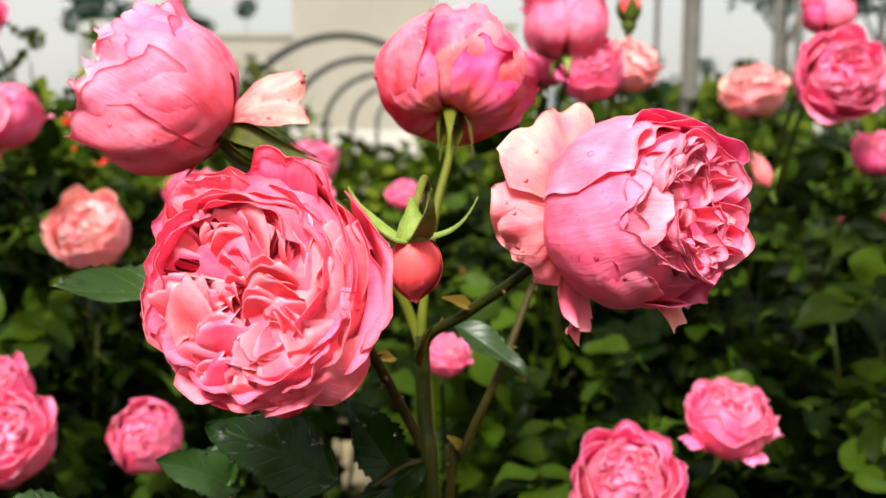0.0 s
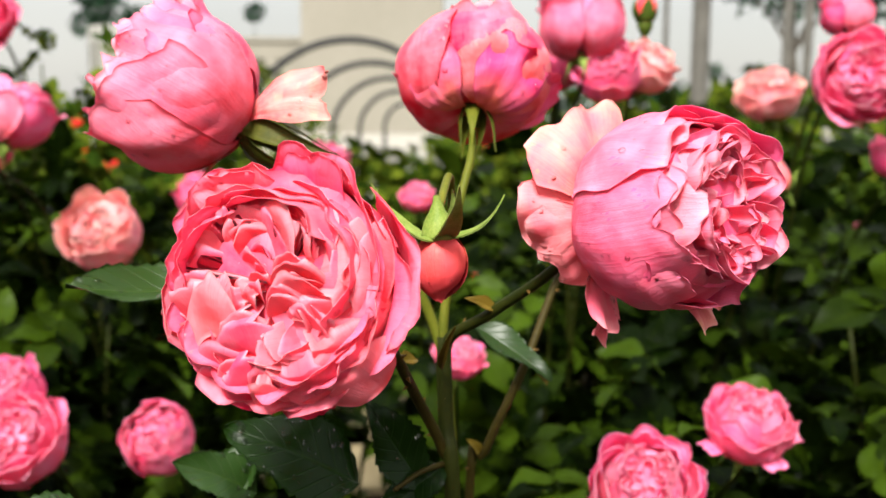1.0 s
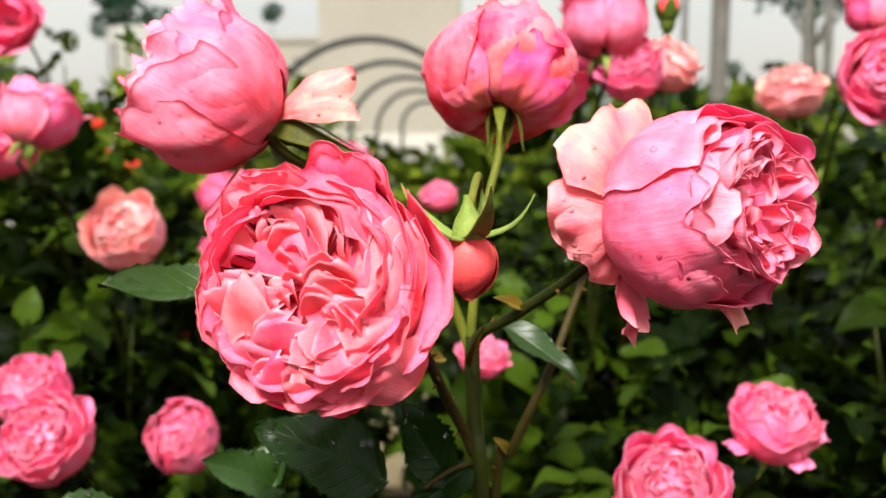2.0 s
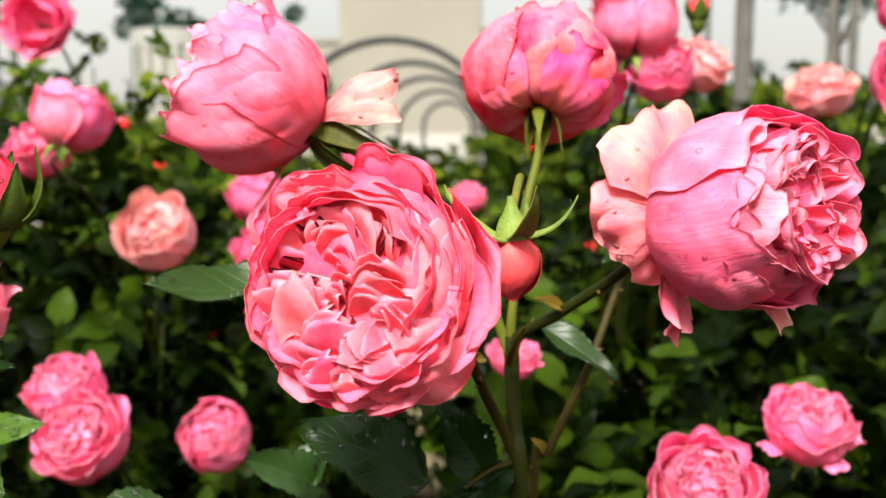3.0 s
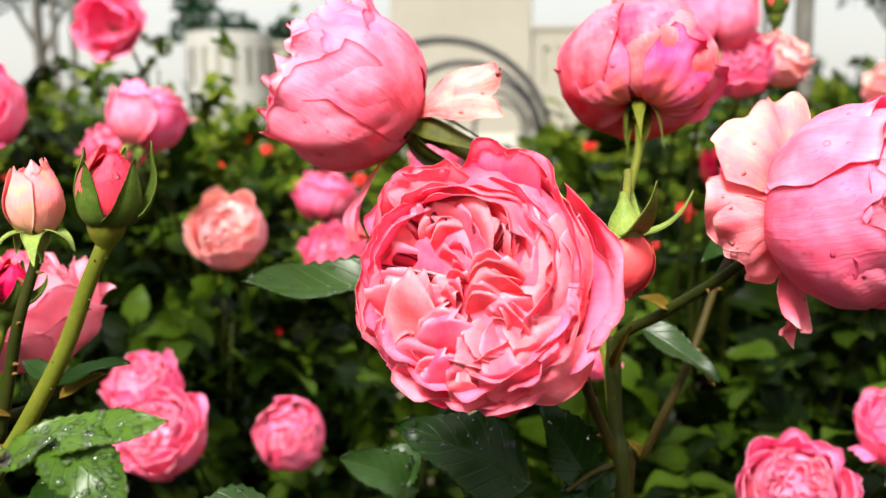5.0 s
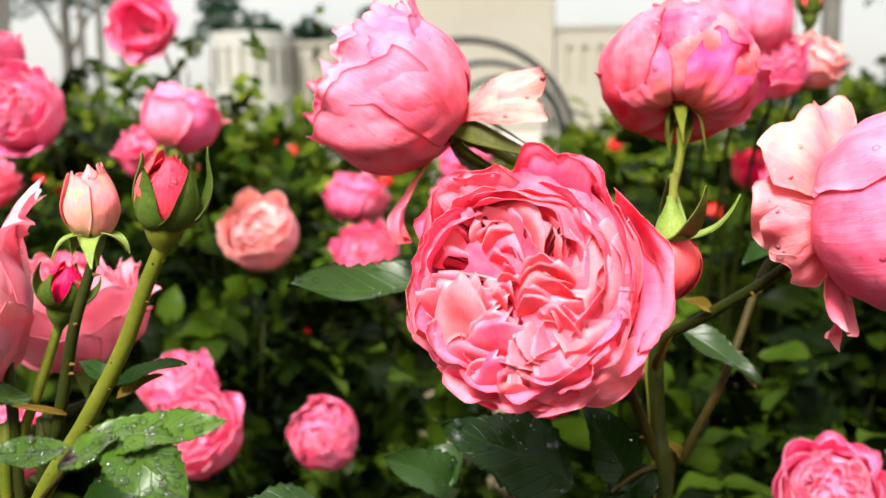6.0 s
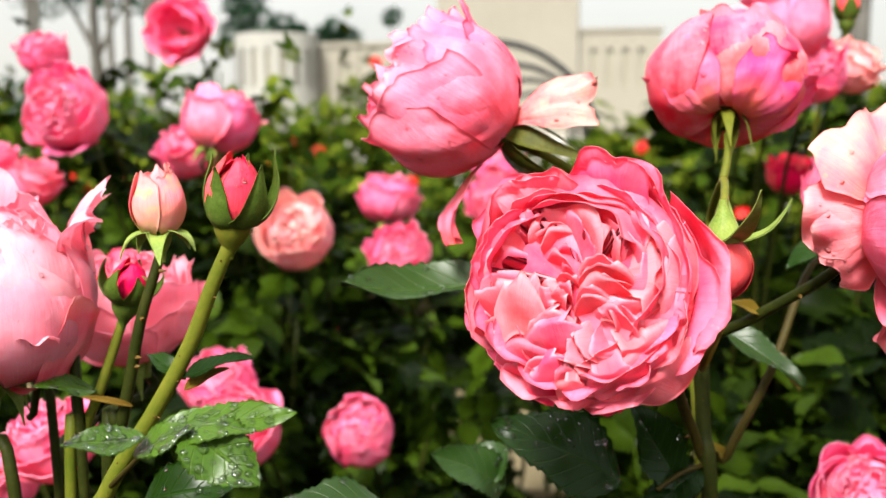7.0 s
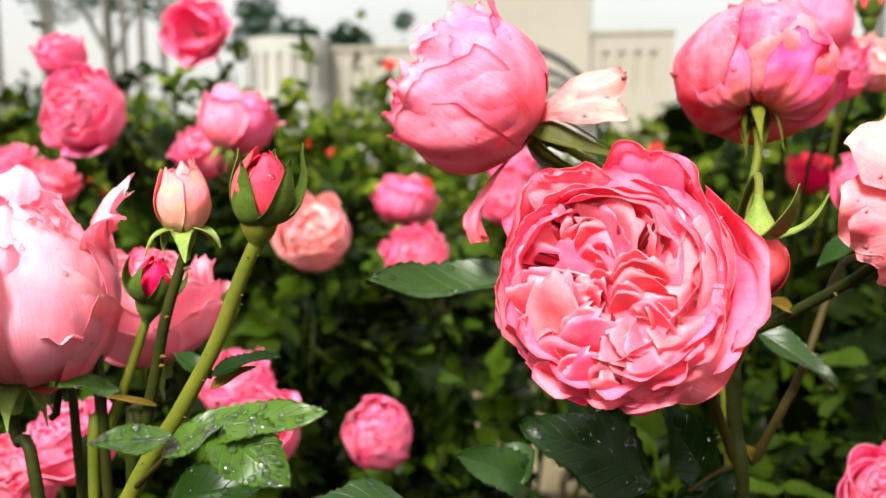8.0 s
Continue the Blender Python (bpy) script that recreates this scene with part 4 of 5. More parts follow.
right = bloom_sheets(14, quartered=True, layers=7, per=4, wide=1.35, close=(102, 130), heart=6, folds=7, nu=33, nv=24, ruffle=0.075, reach=0.84, flare=12, shell=0.28, dish=0.08, shut=1.34, jitter=14.0, frill=1.6, extra=(
    {"at": 112, "length": 1.06, "heads": (25, 0, -25, -40), "half": 0.80, "kind": "cream", "ruffle": 0.13, "tip": 0.22, "frill": 2.4},
    {"at": 165, "length": 0.86, "heads": (20, -10, -40, -50), "half": 0.95, "kind": "blush", "ruffle": 0.11, "tip": 0.25, "frill": 2.2},
    {"at": 215, "length": 0.78, "heads": (20, -10, -40, -50), "half": 0.85, "kind": "blush", "ruffle": 0.11, "tip": 0.25, "frill": 2.2},
    {"at": -105, "length": 1.08, "heads": (0, 10, 20, 10), "half": 0.30, "notch": 0.0, "kind": "blush"},
    {"at": -70, "length": 1.50, "heads": (0, 35, 70, 60, 0), "half": 0.30, "kind": "cream"},
    {"at": -92, "length": 1.18, "heads": (0, 5, 10, -20, -50), "half": 0.14, "ruffle": 0.10, "kind": "blush"}))
right_rose = rose((0.098, 0.452, 1.205), (0.62, -0.76, 0.12), 0.0532, right, PALE, "large pale pink cupped rose with cream outer petals",
     [(0.049, 0.500, 1.174), (0.014, 0.531, 1.140), (-0.012, 0.547, 1.117)] + CANE, stem_mat=STEM_DARK, r_top=0.0025, thorns=14, drops=420)
tl = bloom_sheets(21, layers=7, per=4, wide=1.30, close=(104, 146), heart=4, folds=5, nu=29, nv=22, ruffle=0.09, flare=20, jitter=15.0, frill=1.4, extra=(
    {"at": 48, "length": 1.25, "heads": (-5, -25, -50, -42), "half": 0.30, "kind": "torn", "ruffle": 0.12, "tip": 0.62, "frill": 2.6, "lean": -0.34},
    {"at": 75, "length": 1.55, "heads": (0, 32, 66, 78, 30), "half": 0.50, "frill": 2.0},
    {"at": -78, "length": 1.36, "heads": (10, 15, 2, -8, -34), "half": 0.22, "ruffle": 0.13, "frill": 2.4, "kind": "rimmed"}))
rose((-0.171, 0.559, 1.265), (-0.82, -0.08, 0.46), 0.0545, tl, {**PALE, "torn": (TORN, TORN), "rimmed": (RIMMED, RIMMED)}, "nodding pale pink rose seen from its side",
     [(-0.085, 0.57, 1.215), (-0.052, 0.585, 1.18), (-0.02, 0.60, 1.12), (-0.008, 0.585, 1.05), (0.001, 0.575, 0.8), (0.0, 0.63, 0.0)], stem_mat=STEM, sepals=(-42, -86, -92, -84), sepal_len=1.15, drops=200, sepal_mat=OLIVE, hip=(0.15, 0.3), sepal_width=0.12)
top = bloom_sheets(34, layers=6, per=3, wide=1.9, close=(128, 150), heart=4, folds=4, nu=29, nv=22, ruffle=0.05, flare=10, dip=48, extra=(
    {"at": 48, "length": 1.22, "heads": (-62, -12, 40, 76, 25), "half": 0.56, "kind": "rimmed", "ruffle": 0.05, "tip": 0.3},
    {"at": 128, "length": 1.24, "heads": (-62, -12, 40, 78, 30), "half": 0.62, "kind": "rimmed", "ruffle": 0.05, "tip": 0.35},
    {"at": 180, "length": 1.22, "heads": (-50, -5, 45, 62, 30), "half": 0.50, "kind": "rimmed", "ruffle": 0.07, "tip": 0.3, "frill": 2.0},
    {"at": -6, "length": 1.24, "heads": (-50, -5, 48, 70, 60), "half": 0.55, "kind": "rimmed", "tip": 0.3},
    {"at": 95, "length": 1.62, "heads": (-34, 24, 70, 95, 90), "half": 0.95, "kind": "rimmed", "tip": 0.45, "notch": 0.16}))
top_rose = rose((0.008, 0.632, 1.288), (0.06, 0.60, 0.78), 0.0550, top, {**HOT, "cup": (PETAL_IN, RIMMED), "rimmed": (RIMMED, RIMMED)}, "deep pink rose seen from below on an upright stalk",
     [(-0.005, 0.566, 1.192), (-0.012, 0.553, 1.139), (-0.013, 0.548, 1.115)] + CANE, stem_mat=STEM, sepals=(-60, -90, -100, -80), sepal_len=0.60, hip=(0.11, 0.16), r_top=0.0023, stretch=(1.0, 1.0, 0.88), sepal_width=0.08, sepal_mat=STEM, drops=90)
cane = part("cane", tube("cane", [Vector(q) - top_rose.location for q in [(-0.0125, 0.549, 1.122)] + CANE], (0.0042, 0.0046, 0.0048, 0.006, 0.007), STEM_DARK, 10)[0], top_rose, "dark green woody cane")
back_sheets = bloom_sheets(41, layers=4, per=5, close=(90, 125), heart=4, folds=4, nu=13, nv=11, ruffle=0.07)
back_rose = rose((0.112, 0.700, 1.205), (0.2, 0.3, 0.9), 0.040, back_sheets, BEDDED, "pink rose hidden behind a paler one",
     [(0.070, 0.654, 1.150), (0.039, 0.615, 1.087), (0.014, 0.616, 1.029), (0.004, 0.620, 0.985), (0.0, 0.63, 0.5), (0.02, 0.66, 0.0)], stem_mat=STEM_BROWN, r_top=0.0021, thorns=14)

# buds
tight = [e for e in bloom_sheets(51, layers=3, per=3, close=(140, 168), heart=0, folds=0, nu=17, nv=16, ruffle=0.012, flare=6, wide=1.7) if e[0] == "cup"]
loose_bud = [e for e in bloom_sheets(57, layers=4, per=4, close=(118, 160), heart=0, folds=0, nu=17, nv=16, ruffle=0.04, flare=20, wide=1.25) if e[0] == "cup"]
BUD_SKIN = {"cup": (DEEP, DEEP)}
smooth_bud = [e for e in bloom_sheets(53, layers=3, per=2, close=(140, 165), heart=0, folds=0, nu=21, nv=16, ruffle=0.010, flare=4, wide=2.5, frill=0.6) if e[0] == "cup"]
GREENISH = {"cup": (BUD_PINK, BUD_PINK)}
rose((-0.014, 0.461, 1.175), (0.05, 0.0, -1.0), 0.0175, smooth_bud, BUD_SKIN, "crimson rosebud hanging head down from a pale calyx",
     [(-0.010, 0.501, 1.217), (-0.0085, 0.556, 1.196), (-0.009, 0.562, 1.179), (-0.012, 0.553, 1.139), (-0.013, 0.548, 1.115)] + CANE, stretch=(0.80, 0.80, 1.05), hip=(0.46, 0.75), sepals=(0, -24, -48, -70), sepal_len=2.6, sepal_width=0.32, drops=40, r_top=0.0019, group="rosebuds")
red_bud = rose((-0.235, 0.400, 1.2195), (0.12, 0.0, 1.0), 0.0165, tight, BUD_SKIN, "closed crimson rosebud in green sepals with rain drops",
     [(-0.247, 0.399, 1.175), (-0.259, 0.399, 1.147), (-0.277, 0.397, 1.115), (-0.303, 0.395, 1.073), (-0.344, 0.392, 0.982), (-0.36, 0.40, 0.5), (-0.36, 0.42, 0.0)], stretch=(0.84, 0.84, 1.2), hip=(0.48, 0.62), sepals=(0, 48, 84, 98, 84), sepal_len=2.7, sepal_width=0.44, sepal_mat=SEPAL_DARK, hip_mat=STEM, barb=0.45, r_top=0.0030, thorns=30, group="rosebuds", drops=60)
pink_bud = rose((-0.289, 0.437, 1.212), (-0.02, 0.0, 1.0), 0.0185, loose_bud, GREENISH, "opening rosebud in pink and green with folded-back sepals",
     [(-0.298, 0.432, 1.152), (-0.305, 0.432, 1.123), (-0.312, 0.432, 1.094), (-0.322, 0.435, 1.051), (-0.33, 0.44, 0.5), (-0.34, 0.45, 0.0)], stretch=(0.80, 0.80, 1.15), hip=(0.30, 0.5), sepals=(10, -10, -50, -85), sepal_len=1.4, sepal_width=0.30, r_top=0.0023, thorns=10, stem_mat=STEM_DARK, group="rosebuds")
rose((-0.318, 0.462, 1.166), (0.22, 0.0, 1.0), 0.0125, tight, BUD_SKIN, "small rosebud wrapped in dark green sepals",
     [(-0.324, 0.463, 1.143), (-0.335, 0.456, 1.107), (-0.346, 0.456, 1.082), (-0.352, 0.450, 1.043), (-0.36, 0.45, 0.5), (-0.36, 0.47, 0.0)], stretch=(0.85, 0.85, 1.15), hip=(0.6, 0.8), sepals=(0, 40, 85, 105), sepal_len=2.4, sepal_width=0.55, sepal_mat=SEPAL_DARK, r_top=0.0021, stem_mat=STEM, group="rosebuds")
rose((0.244, 1.284, 1.390), (0.0, 0.0, 1.0), 0.020, tight, BUD_SKIN, "small red rosebud against the sky", stretch=(0.8, 0.8, 1.2), hip=(0.5, 0.7), sepals=(10, 75, 95, 100), sepal_len=2.0, sepal_width=0.5, sepal_mat=SEPAL_DARK, group="rosebuds")

rose((0.381, 1.153, 1.185), (-0.45, -0.1, 0.85), 0.022, loose_bud, {"cup": (CREAM, CREAM)}, "slim cream rosebud over dark leaves", stretch=(0.6, 0.6, 1.3), hip=(0.3, 0.6), sepals=(10, 60, 60, 20), sepal_len=1.3, sepal_width=0.3, stem_mat=STEM_DARK, group="rosebuds")

# large cupped rose at the side of the buds
side_sheets = bloom_sheets(63, layers=5, per=4, wide=1.4, close=(122, 148), heart=4, folds=5, nu=27, nv=19, ruffle=0.06, flare=12, flat=0.34, extra=(
    {"at": -120, "length": 1.75, "heads": (0, 40, 85, 110, 100), "half": 0.62},
    {"at": -86, "length": 1.10, "heads": (0, 24, 56, 48, 5), "half": 0.40, "tip": 0.5},
    {"at": -58, "length": 1.45, "heads": (-25, 14, 60, 76, 60), "half": 0.44, "kind": "peeled", "tip": 0.6, "frill": 2.0},
    {"at": -40, "length": 2.15, "heads": (0, 40, 85, 118, -20), "half": 0.36, "ruffle": 0.12},
    {"at": -5, "length": 2.3, "heads": (0, 40, 85, 105, 10), "half": 0.42, "ruffle": 0.12},
    {"at": 150, "length": 2.3, "heads": (0, 40, 85, 100, 60), "half": 0.45, "ruffle": 0.12},
    {"at": -165, "length": 2.1, "heads": (0, 40, 85, 120, 80), "half": 0.45, "ruffle": 0.12},
    {"at": 60, "length": 2.2, "heads": (0, 40, 85, 95, 40), "half": 0.5, "ruffle": 0.10}))
side_rose = rose((-0.388, 0.445, 1.168), (0.08, -0.06, 0.97), 0.060, side_sheets, {"cup": (SHELL_PINK, SHELL_PINK), "fold": (SHELL_PINK, SHELL_PINK), "peeled": (BLUSH, CREAM)}, "large pale pink cupped rose with wet petals",
     [(-0.376, 0.440, 1.02), (-0.37, 0.45, 0.5), (-0.37, 0.46, 0.0)], stem_mat=STEM_DARK, r_top=0.0026, drops=200, stretch=(1, 1, 1.0))
next_sheets = bloom_sheets(67, layers=4, per=5, close=(76, 128), heart=4, folds=4, nu=17, nv=14, ruffle=0.07, flare=80)
rose((-0.386, 0.589, 1.135), (-0.10, -0.20, 0.95), 0.051, next_sheets, {"cup": (SHELL_PINK, SHELL_PINK), "fold": (PALE_IN, PALE_IN)}, "pink rose with spread outer petals behind tall buds",
     [(-0.40, 0.55, 1.05), (-0.384, 0.493, 1.0), (-0.39, 0.5, 0.5), (-0.39, 0.5, 0.0)], stem_mat=STEM_DARK, r_top=0.0032)

# leaves near the camera
leaf_blade(main_rose, (-0.058, 0.508, 1.050), (-0.129, 0.503, 1.084), (0.25, -0.75, 0.6), 0.027, LEAF_WET, 1, 110, 0.15, 0.12)
leaf_blade(main_rose, (-0.026, 0.527, 1.042), (-0.055, 0.514, 1.094), (0.5, -0.8, 0.2), 0.019, LEAF_WET, 2, 24, 0.3, 0.2)
leaf_blade(top_rose, (0.006, 0.608, 1.115), (0.054, 0.584, 1.087), (0.1, -0.5, 0.85), 0.013, LEAF_SHEEN, 3, 16, 0.4, 0.2)
leaf_blade(main_rose, (-0.138, 0.570, 1.152), (-0.2217, 0.5306, 1.1515), (0.05, -0.50, 0.86), 0.022, LEAF_SHEEN, 4, 40, 0.55, -0.22)
leaf_blade(main_rose, (-0.127, 0.574, 1.017), (-0.172, 0.550, 1.046), (0.1, -0.7, 0.7), 0.019, LEAF_SHEEN, 5, 16, 0.3, 0.2)
leaf_blade(red_bud, (-0.181, 0.468, 1.045), (-0.234, 0.430, 1.057), (0.0, -0.4, 0.9), 0.020, LEAF_SHEEN, 6, 24, 0.2, 0.1)
for n_leaf, (b, t, w, up) in enumerate((((-0.253, 0.338, 1.124), (-0.281, 0.324, 1.124), 0.0085, (0, -0.6, 0.8)), ((-0.259, 0.339, 1.117), (-0.231, 0.337, 1.129), 0.0085, (0.1, -0.6, 0.8)),
                                        ((-0.249, 0.342, 1.124), (-0.192, 0.344, 1.135), 0.0115, (0.0, -0.6, 0.8)), ((-0.237, 0.340, 1.130), (-0.204, 0.332, 1.108), 0.016, (0.3, -0.75, 0.5)))):
    leaf_blade(red_bud, b, t, up, w, LEAF_YOUNG, 20 + n_leaf, 130, 0.2, 0.05, "fresh green leaf covered in rain drops")
stem_part(red_bud, [Vector(q) - red_bud.location for q in ((-0.237, 0.341, 1.128), (-0.253, 0.342, 1.118), (-0.275, 0.37, 1.10), (-0.30, 0.395, 1.078))], 0.0009, 0.0014, STEM_BROWN, 0, 3, "leaf_stalk")
leaf_blade(red_bud, (-0.287, 0.402, 1.069), (-0.238, 0.402, 1.082), (0.0, -0.8, 0.6), 0.016, LEAF_WET, 31, 26, 0.2, 0.1)
leaf_blade(red_bud, (-0.260, 0.394, 1.133), (-0.226, 0.391, 1.144), (0.1, -0.5, 0.85), 0.006, LEAF_WET, 32, 0, 0.5, 0.2)
leaf_blade(red_bud, (-0.262, 0.40, 1.130), (-0.285, 0.41, 1.139), (0.1, -0.5, 0.85), 0.006, LEAF_WET, 36, 0, 0.5, 0.2)
leaf_blade(side_rose, (-0.334, 0.451, 1.108), (-0.356, 0.428, 1.116), (0.0, -0.6, 0.8), 0.008, LEAF_YOUNG, 33, 16, 0.3, 0.1)
leaf_blade(back_rose, (0.084, 0.649, 1.174), (0.047, 0.620, 1.153), (-0.3, -0.7, 0.6), 0.010, LEAF_WET, 34, 0, 0.4, 0.1)
leaf_blade(main_rose, (-0.126, 0.578, 1.041), (-0.158, 0.575, 1.018), (0.0, -0.7, 0.7), 0.017, LEAF_SHEEN, 35, 12, 0.2, 0.1)
leaf_blade(main_rose, (-0.012, 0.536, 1.051), (-0.05, 0.50, 1.030), (0.1, -0.6, 0.8), 0.014, LEAF_WET, 37, 10, 0.2, 0.1)
stem_part(main_rose, [Vector(q) - main_rose.location for q in ((-0.039, 0.508, 1.046), (-0.025, 0.52, 1.052), (-0.012, 0.536, 1.051))], 0.0013, 0.0018, STEM_BROWN, 0, 5, "leaf_stalk")

for n_dry, (ob, b, t, w) in enumerate(((right_rose, (0.016, 0.531, 1.141), (-0.001, 0.527, 1.149), 0.0045), (main_rose, (-0.028, 0.536, 1.112), (-0.042, 0.522, 1.112), 0.005),
                                      (back_rose, (0.011, 0.612, 1.030), (0.002, 0.608, 1.041), 0.004), (back_rose, (0.042, 0.612, 1.094), (0.051, 0.584, 1.084), 0.005),
                                      (pink_bud, (-0.304, 0.430, 1.107), (-0.327, 0.422, 1.113), 0.0022), (red_bud, (-0.262, 0.398, 1.126), (-0.240, 0.398, 1.137), 0.0035),
                                      (main_rose, (-0.014, 0.540, 1.105), (-0.006, 0.510, 1.137), 0.003))):
    leaf_blade(ob, b, t, (0.1, -0.7, 0.6), w, LEAF_DRY, 60 + n_dry, 0, 0.7, 0.3, "withered yellow-brown leaf scale")
for n_st, (a, b, c) in enumerate((((-0.403, 0.497, 1.076), (-0.384, 0.493, 1.023), (-0.38, 0.5, 0.0)), ((-0.352, 0.46, 1.09), (-0.345, 0.452, 1.04), (-0.34, 0.46, 0.0)))):
    stem_part(side_rose, [Vector(q) - side_rose.location for q in (a, b, c)], 0.0023, 0.0034, STEM_DARK, 3, 70 + n_st, "side_shoot")

MID = [bloom_sheets(100 + k, layers=4, per=5, close=c, heart=5, folds=5, nu=12, nv=10, ruffle=0.07, reach=r, shell=0.34, frill=1.7)
       for k, (c, r) in enumerate([((80, 125), 0.66), ((100, 140), 0.6), ((92, 118), 0.72), ((98, 132), 0.66)])]
OTHERS = [
    ((0.161, 0.805, 0.932), (-0.10, -0.75, 0.62), 0.051, 2, BEDDED, "open pink rose low in the bush"),
    ((-0.493, 1.323, 1.093), (-0.10, -0.80, 0.50), 0.060, 1, PEACHY, "round peach and pink fading rose"),
    ((-0.576, 1.265, 1.260), (0.15, 0.30, 0.75), 0.057, 3, BEDDED, "plump pink rose seen from its side"),
    ((-0.660, 1.332, 1.214), (-0.30, -0.40, 0.80), 0.050, 1, BEDDED, "pink rose half hidden by another"),
    ((-0.710, 1.087, 1.266), (-0.15, -0.90, 0.30), 0.056, 2, BEDDED, "open pink rose among garden posts"),
    ((-0.766, 1.149, 1.341), (0.10, -0.30, 0.90), 0.034, 1, BEDDED, "half-open small pink rose"),
    ((-0.501, 1.033, 0.951), (0.00, -0.30, 0.90), 0.046, 3, BEDDED, "pink rose beside a larger one"),
    ((-0.452, 0.951, 0.921), (-0.20, -0.70, 0.60), 0.052, 2, BEDDED, "open pink rose low behind a wet leaf"),
    ((-0.368, 1.459, 1.043), (0.00, -0.60, 0.70), 0.056, 1, BEDDED, "round pink rose in the hedge"),
    ((-0.413, 1.616, 1.127), (0.10, 0.20, 0.90), 0.058, 0, BEDDED, "loose pink rose with open petals"),
    ((-0.237, 1.752, 1.172), (0.20, -0.20, 0.90), 0.052, 3, BEDDED, "pink rose behind a nodding bloom"),
    ((-0.238, 1.643, 1.118), (0.00, -0.50, 0.70), 0.050, 0, BEDDED, "pink rose below another"),
    ((0.145, 1.169, 1.365), (0.00, 0.20, 0.90), 0.055, 1, BEDDED, "tall pink rose against the sky"),
    ((0.176, 1.161, 1.307), (-0.10, -0.60, 0.70), 0.043, 3, BEDDED, "deep pink rose in a cluster"),
    ((0.237, 1.223, 1.319), (0.30, -0.30, 0.80), 0.042, 0, PEACHY, "pale peach-pink rose in a cluster"),
    ((0.130, 1.274, 1.318), (0.00, 0.00, 1.0), 0.035, 1, BEDDED, "small pink rose in a cluster"),
    ((0.519, 1.624, 1.300), (-0.20, -0.30, 0.85), 0.058, 0, PEACHY, "fading peach-pink rose with loose petals"),
    ((0.467, 1.139, 1.298), (0.05, -0.93, 0.25), 0.057, 2, BEDDED, "open quartered pink rose"),
    ((0.483, 1.232, 1.382), (0.00, 0.10, 0.90), 0.034, 1, BEDDED, "small pink rose on a tall stalk"),
    ((0.546, 1.207, 1.207), (-0.10, -0.30, 0.85), 0.034, 1, BEDDED, "small pink rose at the bed's edge"),
    ((-0.822, 1.200, 1.177), (0.20, -0.20, 0.90), 0.042, 0, PALE, "pale pink rose with spread petals"),
    ((-0.879, 1.194, 1.197), (0.00, -0.30, 0.90), 0.040, 1, BEDDED, "pink rose at the bed's edge"),
    ((0.198, 1.363, 1.179), (0.00, -0.30, 0.90), 0.034, 1, DARK, "dark crimson fading rose among leaves"),
    ((0.003, 0.977, 1.006), (0.10, -0.30, 0.90), 0.028, 0, BEDDED, "small pink rose behind the stalks"),
    ((-0.497, 0.667, 1.006), (-0.20, -0.40, 0.85), 0.040, 0, BEDDED, "pink rose low among the stalks"),
    ((-0.571, 0.700, 0.957), (0.10, -0.40, 0.85), 0.042, 3, PALE, "pale pink rose low among the stalks"),
    ((0.694, 1.640, 1.067), (0.0, -0.40, 0.85), 0.012, 1, BEDDED, "tiny pink rose among dark leaves"),
    ((0.767, 1.640, 1.080), (0.0, -0.40, 0.85), 0.012, 1, BEDDED, "tiny pink rose among dark leaves"),
    ((-0.053, 1.300, 1.146), (0.00, -0.30, 0.90), 0.026, 0, BEDDED, "small loose pink rose behind a bud"),
]
droopy = bloom_sheets(140, layers=4, per=5, close=(84, 124), heart=4, folds=4, nu=15, nv=13, ruffle=0.10, reach=0.62, flare=60, extra=(
    {"at": 195, "length": 1.25, "heads": (10, 40, 40, -10, 10), "half": 0.30},
    {"at": -20, "length": 1.20, "heads": (10, 45, 45, -20), "half": 0.5},
    {"at": -60, "length": 0.95, "heads": (10, 30, 10, -40), "half": 0.5}))
rose((0.268, 0.862, 0.976), (0.05, -0.30, 0.92), 0.044, droopy, BEDDED, "loose pink rose with drooping outer petals", thick=0.0006, stem_mat=STEM_DARK, r_top=0.0026)
blown = bloom_sheets(160, layers=3, per=5, close=(74, 104), heart=0, folds=0, nu=15, nv=13, ruffle=0.10, flare=40, wide=1.15)
rose((-0.799, 1.644, 1.416), (0.12, -0.88, 0.16), 0.060, blown[:15], BEDDED, "blown pink rose open to its green centre", thick=0.0006, stem_mat=STEM_DARK, r_top=0.0022, hip=(0.30, 0.3))
globe = bloom_sheets(150, layers=6, per=5, close=(108, 142), heart=4, folds=3, nu=15, nv=13, ruffle=0.05, reach=0.5, flare=20, shell=0.42)
rose((-0.336, 1.042, 0.892), (0.10, -0.80, 0.55), 0.0465, globe, BEDDED, "round pink rose with closely packed petals", thick=0.0006, stem_mat=STEM_DARK, r_top=0.0022)
for place, axis, R, kind, skins, label in OTHERS:
    rose(place, axis, R, MID[kind], skins, label, spin=(place[0] * 997) % 360, thick=0.0008, stem_mat=STEM_DARK, r_top=0.0019)

